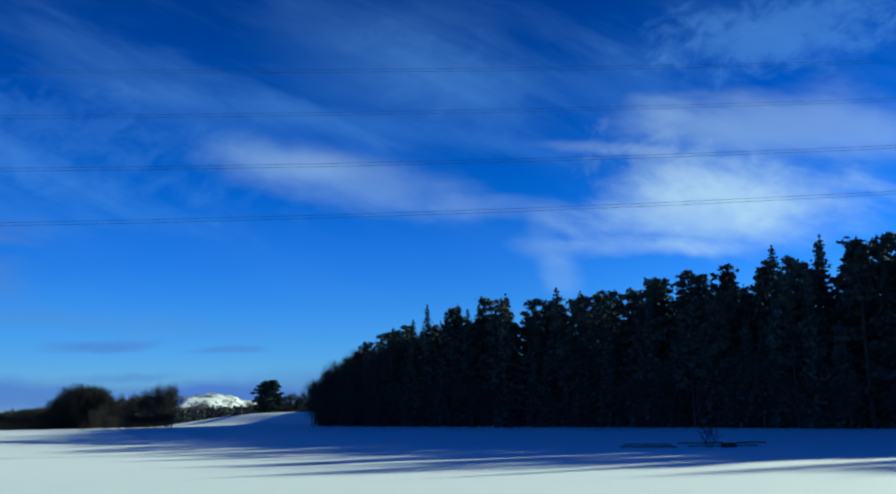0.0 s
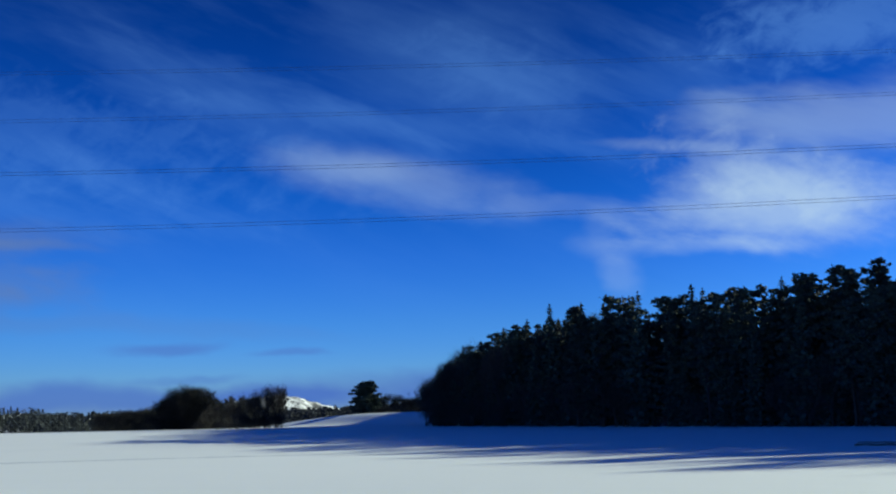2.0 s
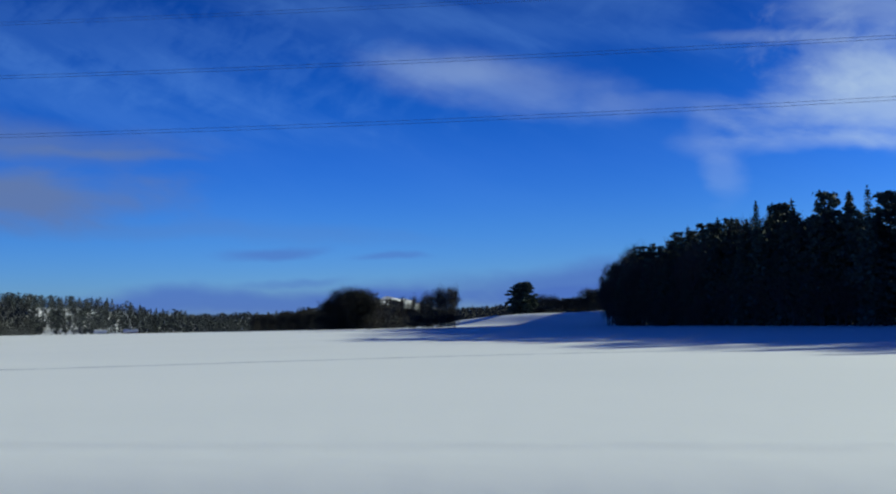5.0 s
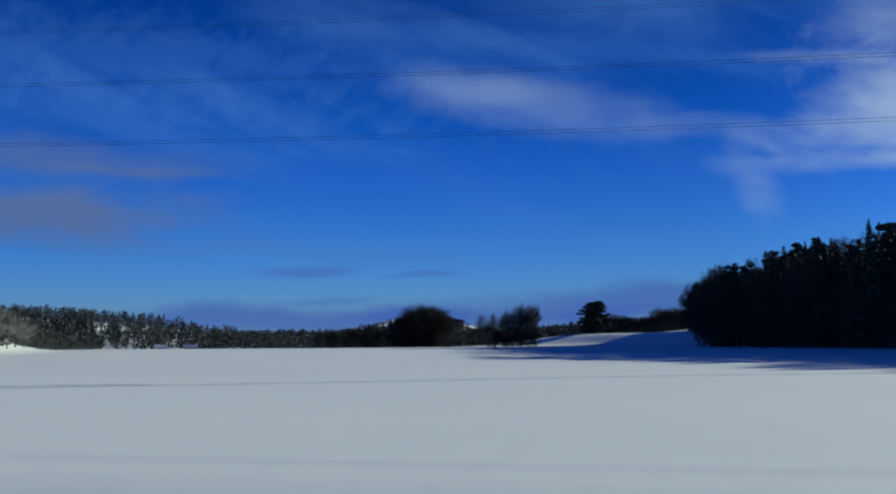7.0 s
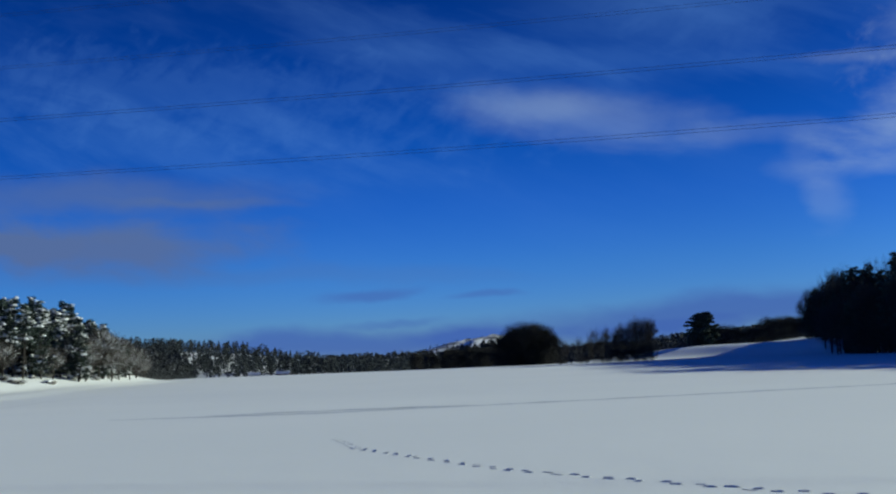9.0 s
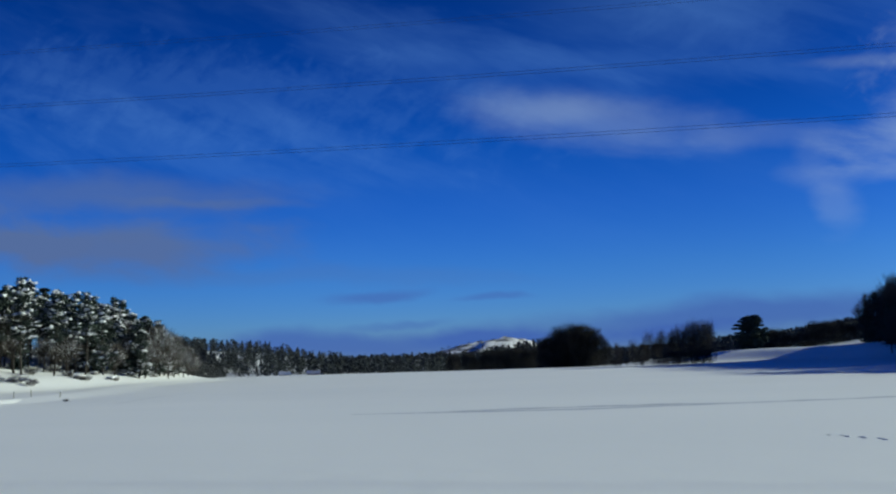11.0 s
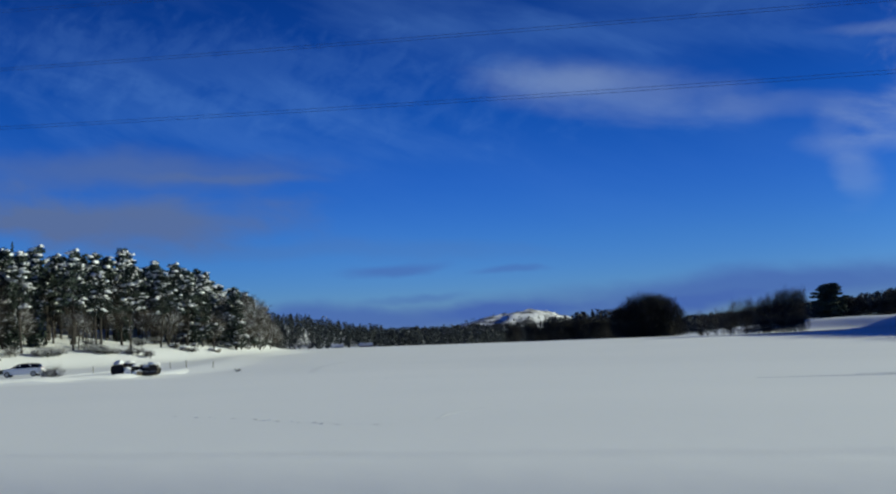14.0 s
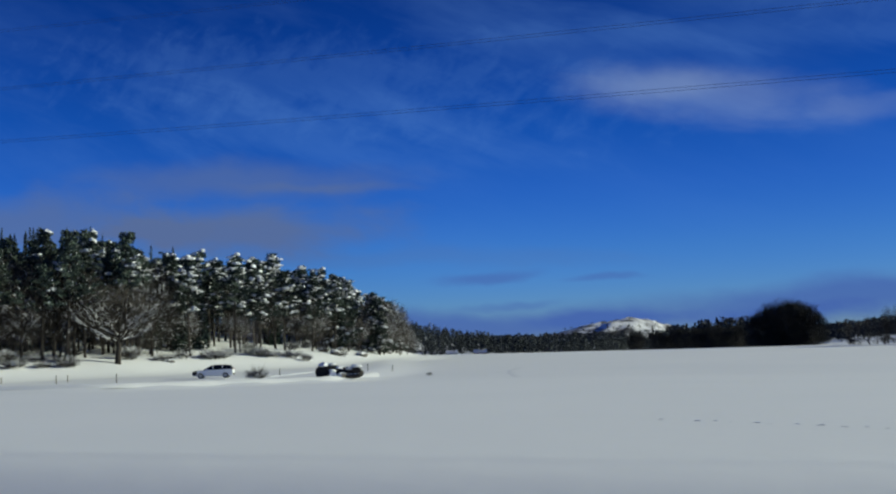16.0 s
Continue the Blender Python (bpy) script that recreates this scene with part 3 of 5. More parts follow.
# tall leafless crowns on the far side of the wood's end
for i in range(18):
    x, y = rng.uniform(-28, -15), rng.uniform(280, 312)
    h = (roof_z(x, y) - gz(x, y)) * rng.uniform(0.86, 1.12)
    plant(dark_bare[i % 4], x, y, rng).scale = (0.25 + h / 22, 0.25 + h / 22, h / 13)
# the rounded leafless crowns at its end
for i in range(40):
    x = -28.5 + 21 * rng.random()
    y = front_y(x) + rng.uniform(0, 26)
    top = np.interp(x, (-29, -25, -18, -8), (13.5, 16.5, 19.5, 21.5)) * rng.uniform(0.85, 1.0)
    k = (top - gz(x, y)) / 13
    plant(rng.choice(dark_bare), x, y, rng).scale = (0.3 + 0.45 * k, 0.3 + 0.45 * k, k)
for o in dark_spruces + dark_pines + dark_bare:
    discard(o)

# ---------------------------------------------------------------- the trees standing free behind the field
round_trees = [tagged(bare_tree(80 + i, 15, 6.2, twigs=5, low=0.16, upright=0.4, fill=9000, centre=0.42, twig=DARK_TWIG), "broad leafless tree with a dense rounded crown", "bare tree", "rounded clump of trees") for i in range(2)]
for x, y, k, src in ((-119, 330, 1.0, 0), (-123, 331, 1.02, 1), (-115, 331, 0.93, 1), (-127, 334, 0.90, 0), (-121, 327, 0.9, 1), (-118, 338, 0.97, 0), (-112, 333, 0.75, 1), (-131, 336, 0.74, 0)):
    plant(round_trees[src], x, y, rng, 1.0).scale = (k * 1.12, k * 1.12, k * 1.10)
for i in range(26):
    t = rng.random()
    x, y = -134 - 62 * t + rng.uniform(-4, 4), 345 + 75 * t + rng.uniform(-6, 14)
    k = rng.uniform(0.40, 0.62)
    plant(rng.choice(round_trees), x, y, rng, 1.0).scale = (k * 1.1, k * 1.1, k)
for i in range(9):
    x, y = -131 + 20 * i / 9 + rng.uniform(-1, 1), 326 + rng.uniform(-3, 2)
    k = rng.uniform(0.25, 0.4)
    plant(rng.choice(round_trees), x, y, rng, 1.0).scale = (k * 1.3, k * 1.3, k)
for o in round_trees:
    discard(o)
slim_trees = [tagged(bare_tree(90 + i, 12, 2.6, twigs=4, low=0.3, upright=0.9, fill=480, centre=0.55), "slender leafless tree of a small grove", "bare tree", "small grove") for i in range(3)]
for x, y, k in ((-74.5, 279, 1.0), (-76, 281, 0.95), (-78.5, 279, 1.0), (-80.5, 282, 0.95), (-83, 280, 0.9), (-77, 284, 0.92), (-75.5, 277, 0.7), (-81.5, 277, 0.75), (-85, 283, 0.8), (-87, 280, 0.72), (-88.5, 286, 0.84), (-91, 283, 0.78), (-93, 288, 0.8),
                (-96, 285, 0.6), (-98, 290, 0.62), (-101, 286, 0.5), (-103, 300, 0.6), (-79.5, 286, 0.9), (-84.5, 288, 0.82)):
    plant(rng.choice(slim_trees), x, y, rng).scale = (k, k, k * 1.2)
brush = []
wide_trees = [tagged(bare_tree(94 + i, 13.5, 4.8, twigs=5, low=0.2, upright=0.7, fill=2600, centre=0.52), "broad leafless tree of a small grove", "bare tree", "small grove") for i in range(2)]
for x, y, k in ((-76.5, 280, 1.0), (-79.5, 278, 0.96), (-83.5, 281, 0.80), (-89.5, 283, 0.66), (-94, 286, 0.55)):
    plant(wide_trees[int(-x) % 2], x, y, rng).scale = (k * 0.8, k * 0.8, k)
for i in range(14):                                           # young growth that hides the feet of the grove
    x = -73.5 - 14 * (i + rng.random()) / 14
    k = rng.uniform(0.28, 0.42)
    plant(wide_trees[i % 2], x, rng.uniform(274.5, 278), rng).scale = (k * 1.1, k * 1.1, k)
for o in wide_trees:
    discard(o)
for i in range(26):                                           # brush at their feet
    x = -75 - 29 * rng.random()
    k = rng.uniform(0.14, 0.26)
    brush.append((rng.choice(slim_trees), stand(x, 279 + rng.uniform(-2, 8), k * 2.6, k, rng)))
lone = tagged(pine(97, 12.4, 3.9, bare=0.02, dense=4.6, taper=0.30), "dark bushy pine standing alone on the ridge", "pine tree")
lone.matrix_basis = pose(-57, 352, gz(-57, 352) - 0.4) @ Matrix.Diagonal((1.45, 1.45, 1.0, 1))
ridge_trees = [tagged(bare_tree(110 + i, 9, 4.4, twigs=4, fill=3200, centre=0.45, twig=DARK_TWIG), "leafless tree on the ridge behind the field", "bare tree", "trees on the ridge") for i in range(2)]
for x, y, k in ((-50, 362, 0.9), (-46, 366, 0.85), (-42.5, 372, 0.6), (-38.5, 366, 0.7), (-34, 368, 0.75), (-29.5, 365, 1.05), (-25, 369, 1.1), (-32, 374, 1.15), (-21, 368, 0.85), (-16.5, 370, 0.9), (-11, 372, 1.0), (-4, 376, 1.1), (4, 380, 1.15), (-27, 378, 1.1), (-55, 372, 0.7)):
    plant(rng.choice(ridge_trees), x, y, rng).scale = (k, k, k)
for i in range(16):                                           # scrub along the crest
    x = -54 + 22 * rng.random()
    k = rng.uniform(0.12, 0.26)
    brush.append((rng.choice(ridge_trees), stand(x, 352 + rng.uniform(-6, 6), k * 1.5, k, rng)))
joined_wood("field_brushwood", "low leafless brush under the grove and along the crest", brush)
for o in slim_trees + ridge_trees:
    discard(o)

# ---------------------------------------------------------------- the sunlit snowy wood
snow_pines = [tagged(pine(200 + i, 19, 3.0 + 0.25 * i, snow=0.42, bare=0.45, dense=1.1, dead=14, taper=0.78, dust=0.07, fine=0.72), "tall pine with snow lumps on its boughs", "pine tree", "trees of the snowy wood") for i in range(5)]
snow_spruces = [tagged(spruce(220 + i, 17, 2.7, snow=0.10), "spruce dusted with snow in the sunlit wood", "spruce tree", "trees of the snowy wood") for i in range(2)]
snow_bare = [tagged(bare_tree(230 + i, 10, 3.8, snow=0.5, twigs=4, low=0.28, fill=900, centre=0.6, twig=GREY_TWIG), "leafless tree with snow along its limbs", "bare tree", "trees of the snowy wood") for i in range(4)]

low_pines = [tagged(pine(260 + i, 15, 3.6, snow=0.35, bare=0.08, dense=1.3, dead=4, taper=0.75, dust=0.14, fine=0.75), "bushy pine with snowy boughs down to the ground", "pine tree", "trees of the snowy wood") for i in range(3)]
plain_pines = [tagged(pine(206 + i, 19, 3.4, snow=0.05, bare=0.48, dense=0.95, dead=22, taper=0.7, dust=0.05, fine=0.8), "dark pine with a little snow on its boughs", "pine tree", "trees of the snowy wood") for i in range(2)]


def bank_x(y):
    return float(np.interp(y, BANK_Y, BANK_X))


# the snowy wood's skyline, as slopes seen from two places on the line
SLOPE_A = ((-1.6, 0.21), (-1.09, 0.182), (-1.024, 0.180), (-0.949, 0.170), (-0.908, 0.148), (-0.848, 0.138), (-0.78, 0.133), (-0.702, 0.130), (-0.644, 0.107),
           (-0.585, 0.089), (-0.564, 0.073), (-0.536, 0.065), (-0.519, 0.061), (-0.508, 0.053), (-0.500, 0.036), (-0.488, 0.026), (-0.3, 0.02))
SLOPE_B = ((-1.6, 0.40), (-1.0, 0.25), (-0.876, 0.120), (-0.792, 0.128), (-0.727, 0.111), (-0.693, 0.096), (-0.655, 0.089), (-0.615, 0.070), (-0.587, 0.063), (-0.577, 0.045), (-0.571, 0.032), (-0.4, 0.02))


def canopy_z(x, y):
    """The height that the tree tops reach at (x, y)."""
    a = np.interp((x + 105.75) / y, *zip(*SLOPE_A))
    b = np.interp((x + 88.98) / y, *zip(*SLOPE_B))
    return 3.6 + y * min(a, b)


rng = random.Random(11)
for x, y, top in ((-237, 227, 18.2), (-223, 222, 17.4), (-228, 208, 20.6), (-227, 188, 22.4), (-230, 180, 25.6), (-228, 170, 23.6), (-227, 158, 22.8), (-230, 146, 22.4), (-232, 136, 22.4), (-232, 196, 22.4)):
    g = gz(x, y)
    k = (top - g) / 19
    plant(rng.choice(snow_pines), x, y, rng).scale = (0.5 + 0.5 * k, 0.5 + 0.5 * k, k)
coarse_snowy = [pine(210 + i, 19, 3.6, snow=0.22 if i else 0.05, bare=0.42, dense=1.0, coarse=1.4, taper=0.75, dust=0.15 if i else 0.04) for i in range(3)] + [spruce(214 + i, 19, 3.2, snow=0.02, coarse=1.8) for i in range(2)]
deep = []
for i in range(400):
    y = rng.uniform(50, 232)
    b = rng.uniform(14, 85) if i % 3 else rng.uniform(5, 24)
    x = bank_x(y) - b
    h = min(26, (canopy_z(x, y) - gz(x, y)) * (rng.uniform(0.72, 0.94) if i % 3 else rng.choice((0.78, 0.84, 0.90, 0.97, 1.02)) * rng.uniform(0.97, 1.03)))
    if h < 4:
        continue
    sx = 0.55 + 0.023 * h
    if b < 24 and i % 3 == 0:
        src = rng.choice(snow_pines + snow_pines + snow_pines + snow_spruces) if y > 118 else rng.choice(plain_pines)
        plant(src, x, y, rng).scale = (sx, sx, h / 19)
    else:
        deep.append((rng.choice((coarse_snowy if b > 42 else coarse_snowy[:3]) if y > 128 else (coarse_snowy[:1] + coarse_snowy[3:] if b > 42 else coarse_snowy[:2])), stand(x, y, sx * 1.15, h / 19, rng)))
tip_spruces = [tagged(spruce(262 + i, 17, 3.0), "dark spruce whose tip stands above the wood", "spruce tree", "trees of the snowy wood") for i in range(2)]
for i in range(50):                                           # spruce tips along the wood's crest
    y = rng.uniform(70, 150) if i < 26 else rng.uniform(84, 128)
    x = bank_x(y) - rng.uniform(24, 48)
    h = min(28, (canopy_z(x, y) - gz(x, y)) * rng.uniform(0.98, 1.06))
    k = rng.uniform(0.55, 0.8)
    plant(tip_spruces[i % 2], x, y, rng).scale = (k, k, h / 17)
for i in range(45):                                           # leafless thicket between the stems
    y = rng.uniform(60, 236)
    x = bank_x(y) - rng.uniform(26, 60)
    k = rng.uniform(0.8, 1.45)
    deep.append((rng.choice(snow_bare), stand(x, y, k, k, rng)))
joined_wood("snowy_woodland", "dense snow-dusted pine wood behind the bank", deep)
for o in coarse_snowy:
    discard(o)
for i in range(40):                                           # snow-dusted conifers that thicken the wood's end
    y = rng.uniform(186, 232)
    x = bank_x(y) + 1 - rng.uniform(0, 16)
    h = (canopy_z(x, y) - gz(x, y)) * rng.uniform(0.70, 1.0)
    if h > 4:
        plant(rng.choice(low_pines), x, y, rng).scale = (0.45 + h / 30, 0.45 + h / 30, h / 15)
for i in range(54):                                           # snow-grey broadleaf trees where the wood runs out
    y = 206 + 100 * rng.random() ** 1.2
    x = bank_x(y) + 3 - rng.uniform(0, 18)
    h = min(np.interp(y, (205, 222, 250, 306), (15, 14.5, 12, 10)), max(5.0, canopy_z(x, y) - gz(x, y))) * rng.uniform(0.62, 1.0)
    plant(rng.choice(snow_bare), x, y, rng).scale = (h / 9.5, h / 9.5, h / 10)
thicket = [tagged(bare_tree(250 + i, 15, 5.0, snow=0.22, twigs=4, low=0.2, upright=0.35, fill=2600, centre=0.5, twig=BROWN_TWIG), "dense brown leafless tree with thin lines of snow", "bare tree", "trees of the snowy wood") for i in range(2)]
tall_bare = [tagged(bare_tree(240 + i, 15, 5.0, snow=0.16, twigs=4, low=0.28, fill=700, centre=0.58, twig=BROWN_TWIG), "tall leafless tree at the edge of the snowy wood", "bare tree", "trees of the snowy wood") for i in range(2)]
for i in range(40):                                           # a brown thicket that hides the stems at the near end
    y = rng.uniform(80, 128)
    x = bank_x(y) - rng.uniform(6, 24)
    k = min(1.35, 0.86 * (canopy_z(x, y) - gz(x, y)) / 15) * rng.uniform(0.7, 1.0)
    plant(thicket[i % 2], x, y, rng).scale = (0.25 + 0.85 * k, 0.25 + 0.85 * k, k)
for i in range(38):
    y = rng.uniform(96, 136) if i < 24 else (rng.uniform(124, 180) if i < 30 else rng.uniform(205, 245))
    x = bank_x(y) - (rng.uniform(9, 20) if i < 30 else rng.uniform(3, 12))
    k = rng.uniform(0.75, 1.1) if i < 30 else rng.uniform(0.75, 0.95)
    plant(rng.choice(tall_bare), x, y, rng).scale = (k, k, k)
for o in tall_bare + thicket:
    discard(o)
for i in range(26):
    y = rng.uniform(70, 106) if i < 4 else rng.uniform(128, 244)
    x = bank_x(y) - rng.uniform(6, 18)
    k = rng.uniform(0.45, 1.0)
    plant(rng.choice(snow_bare), x, y, rng).scale = (k, k, k)
for i in range(16):
    y = rng.uniform(186, 240)
    x = bank_x(y) + 1 - rng.uniform(0, 5)
    h = min(12.5, canopy_z(x, y) - gz(x, y)) * rng.uniform(0.6, 0.95)
    if h > 3:
        plant(rng.choice(snow_bare), x, y, rng).scale = (h / 10, h / 10, h / 10)
for o in tip_spruces + snow_pines + plain_pines + low_pines + snow_spruces + snow_bare:
    discard(o)


def snowy_oak(seed, H, R):
    """A broad oak: a short dark trunk, a fan of crooked limbs and snow along the top of each."""
    rng = random.Random(seed)
    root = new("oak_tree")
    V, F, TV, TF, SV, SF = [], [], [], [], [], []

    def limb(a, d, ln, r, level):
        p, steps = Vector(a), 5 if level < 2 else 3
        for k in range(steps):
            d = (d + Vector((rng.uniform(-1, 1), rng.uniform(-1, 1), rng.uniform(-0.35, 0.6))) * 0.24).normalized()
            q = p + d * ln / steps
            ra, rb = r * (1 - 0.75 * k / steps), r * (1 - 0.75 * (k + 1) / steps)
            tube(*((V, F) if level < 2 else (TV, TF)), p, q, ra, rb, 5 if level == 0 else 3)
            if rng.random() < (0.6, 0.5, 0.15)[level] and abs(d.z) < 0.9:
                o = Vector((0, 0, ra * 0.9))
                tube(SV, SF, p + o, q + o, ra * 0.55 + 0.018, rb * 0.55 + 0.015, 4)
            if level < 2 and k:
                for _ in range(2):
                    side = Vector((rng.uniform(-1, 1), rng.uniform(-1, 1), rng.uniform(-0.1, 0.7)))
                    limb(q, (d + side * 0.9).normalized(), ln * rng.uniform(0.28, 0.50), rb * 0.6, level + 1)
            p = q

    top = H * 0.36
    tube(V, F, (0, 0, -0.5), (0, 0, 0.5), 0.62, 0.46, 9)
    tube(V, F, (0, 0, 0.5), (0.15, 0, top), 0.46, 0.36, 9)
    for i in range(14):
        a, e = i * 2.4 + rng.uniform(-0.3, 0.3), (0.1, 0.3, 0.55, 0.8, 1.15)[i % 5] + rng.uniform(-0.1, 0.1)
        ln = R * math.cos(e) * 0.78 + (H - top) * math.sin(e) * 0.70
        limb((0.15, 0, top - 1.6 * rng.random()), Vector((math.cos(a) * math.cos(e), math.sin(a) * math.cos(e), math.sin(e))), ln * rng.uniform(0.8, 1.05), 0.17, 0)
    for i in range(2600):                                     # fine twigs
        v = Vector((rng.gauss(0, 1), rng.gauss(0, 1), rng.gauss(0, 1))).normalized() * rng.uniform(0.2, 1.0) ** 0.5
        c = Vector((v.x * R * 0.92, v.y * R * 0.92, H * 0.60 + H * 0.40 * v.z))
        d = (v + Vector((rng.uniform(-.6, .6), rng.uniform(-.6, .6), rng.uniform(-.2, .6)))) * rng.uniform(0.4, 0.9)
        tube(TV, TF, c - d * 0.5, c + d * 0.5, 0.022, 0.008, 3)
    mesh_object("trunk", V, F, BARK, root)
    mesh_object("branchwork", TV, TF, BROWN_TWIG, root)
    tagged(mesh_object("snow", SV, SF, SNOW, root, "snow lying along the limbs"), kind="stuff")
    return tagged(root, "spreading leafless oak with snow along its limbs", "oak tree")


oak = snowy_oak(12, 12.8, 6.8)
oak.matrix_basis = pose(-215.0, 111.4, gz(-215.0, 111.4) - 0.2)


# ---------------------------------------------------------------- far woods and the bald hill
def far_wood(name, label, places, mat, seed, snow=0.0, fine=False):
    """Many small trees, too far to tell apart, in one mesh."""
    rng = random.Random(seed)
    V, F, SV, SF = [], [], [], []
    for x, y, z, h, r in places:
        k = rng.random()
        n = int(90 + h) if fine else int(58 + h)
        for i in range(n):
            f = rng.random()
            rr = r * ((1 - f) if k < 0.5 else math.sqrt(max(0.05, 1 - (2 * f - 1) ** 2))) * rng.uniform(0.3, 1.0)
            a = rng.uniform(0, 6.28)
            tuft(V, F, (x + math.cos(a) * rr, y + math.sin(a) * rr, z + h * (0.08 + 0.92 * f)), (0.135 if fine else 0.21) * h * rng.uniform(0.5, 1.0), rng, 1.2)
            if snow and rng.random() < snow:
                tuft(SV, SF, (x + math.cos(a) * rr, y + math.sin(a) * rr - 0.3, z + h * (0.1 + 0.92 * f)), (0.075 if fine else 0.10) * h, rng, 0.4)
        tube(V, F, (x, y, z - 1), (x, y, z + h * 0.8), 0.02 * h, 0.01 * h, 3)
    ob = mesh_object(name, V, F, mat)
    tagged(ob, label, "woodland", kind="stuff")
    if SF:
        mesh_object("snow", SV, SF, SNOW, ob, "snow on the distant tree tops")


# the blue-grey of both colours stands in for haze in the air
FAR = material("hazed_distant_wood", (0.030, 0.034, 0.038), 0.95, second=(0.055, 0.058, 0.062), scale=0.05, island=0.2)
FAR_GREEN = material("hazed_distant_conifers", (0.026, 0.033, 0.035), 0.95, second=(0.050, 0.056, 0.058), scale=0.05, island=0.25)

rng = random.Random(21)
places = []
for i in range(760):                                          # wooded edge beyond the snowy wood
    t = rng.random()
    d = 75 * rng.random() ** 1.5
    x = -236 - 150 * t - d + rng.uniform(-5, 5)
    y = 252 + 285 * t + 0.5 * d + rng.uniform(-5, 5)
    h = rng.uniform(7.5, 11) * (1 + 0.25 * t)
    places.append((x, y, gz(x, y) - 0.3, h, h * 0.40))
for i in range(420):                                          # brush in front of it
    t = rng.random()
    x, y = -232 - 150 * t + rng.uniform(-4, 5), 254 + 285 * t + rng.uniform(-5, 5)
    h = rng.uniform(2.5, 5)
    places.append((x, y, gz(x, y) - 0.4, h, h * 0.8))
far_wood("field_edge_woodland", "brown leafless woodland along the far edge of the field", places, FAR, 31, snow=0.008, fine=True)
places = []
for i in range(1700):                                         # the wooded hill farther off
    x, y = rng.uniform(-720, -215), rng.uniform(470, 740)
    h = rng.uniform(8, 12)
    places.append((x, y, gz(x, y) - 0.3, h, h * 0.34))
far_wood("snowy_slope_woodland", "snow-dusted conifer woodland on a far hill", places, FAR_GREEN, 35, snow=0.022, fine=True)
places = []
for i in range(900):                                          # low dark wood across the valley
    x = rng.uniform(-900, 160)
    d = 300 * rng.random()
    y = 880 + d + 0.12 * abs(x + 300)
    h = rng.uniform(12, 17)
    places.append((x, y, gz(x, y) + 0.026 * d - 1, h, h * 0.55))
far_wood("valley_woodland", "dark leafless woodland across the valley", places, FAR, 32)
places = []
for i in range(640):                                          # wood behind the grove, rising to the right
    x = rng.uniform(-190, 60)
    y = 520 + 150 * rng.random()
    h = rng.uniform(7, 10)
    places.append((x, y, gz(x, y) + 0.02 * (x + 190) + 0.03 * (y - 520), h, h * 0.45))
far_wood("ridge_woodland", "dark wood behind the snowy ridge", places, FAR, 33)

places = []
for i in range(110):                                          # dark wood that rises behind the rounded clump
    x, y = rng.uniform(-180, -128), rng.uniform(440, 480)
    g = gz(x, y) - 0.4
    h = (np.interp(x, (-180, -170, -150, -128), (9.5, 11.0, 12.6, 13.0)) - g) * rng.uniform(0.75, 1.03)
    places.append((x, y, g, h, h * 0.30))
far_wood("valley_copse", "dark leafless copse behind the far edge of the field", places, FAR, 36, fine=True)

BALD_HILL = material("snow_over_bare_rock", (0.08, 0.08, 0.085), 0.9, second=(0.80, 0.81, 0.84), scale=0.014, detail=8, amount=0.14, spec=0.2, centre=0.495)


def build_bald_hill():
    V, F = [], []
    nx, ny = 110, 36
    cx, cy = -600, 2560

    def height(x, y):
        base = float(np.interp(x, (-560, -380, -257, -231, -152, -82, -32, 19, 67, 123, 177, 260, 420), (6, 12, 20, 26, 45, 64, 70, 77, 70, 52, 34, 24, 10)))
        base *= smooth01(1 - abs(y - 40) / 720) * (1 + 0.06 * noise.noise(Vector((x * 0.009, y * 0.006, 3))))
        return -14 + base + min(1, base / 50) * (6 * noise.noise(Vector((x * 0.022, y * 0.012, 1))) + 9 * noise.noise(Vector((x * 0.05, y * 0.03, 4))))

    for j in range(ny + 1):
        for i in range(nx + 1):
            x, y = -700 + 1400 * i / nx, -640 + 1280 * j / ny
            V.append((cx + x, cy + y, height(x, y)))
    for j in range(ny):
        for i in range(nx):
            k = j * (nx + 1) + i
            F.append((k, k + 1, k + nx + 2, k + nx + 1))
    ob = mesh_object("hill", V, F, BALD_HILL, smooth=True)
    tagged(ob, "distant bald hill with a snow-covered top", "hill", kind="structure")
    rng = random.Random(41)
    places = []
    for i in range(1000):
        x, y = rng.uniform(-620, 620), rng.uniform(-640, -40)
        h = height(x, y)
        if h > (20 if x < 10 else 36) + 12 * noise.noise(Vector((x * 0.01, y * 0.01, 8))) and rng.random() < (0.45 if noise.noise(Vector((x * 0.02, y * 0.008, 2))) > 0.10 else 0.90):
            continue
        places.append((cx + x, cy + y, h - 2, rng.uniform(7, 12), 6))
    far_wood("hillside_woodland", "dark wood on the flanks of the distant hill", places, FAR, 42)
    places = []
    for i in range(700):
        x = rng.uniform(-2200, 900)
        y = 2050 + rng.uniform(0, 500)
        places.append((x, y, gz(x, y) + 0.03 * (y - 2050) + 4 * noise.noise(Vector((x * 0.002, 0, 5))), rng.uniform(12, 18), 12))
    far_wood("horizon_woodland", "low dark woodland along the horizon", places, FAR, 43)


build_bald_hill()


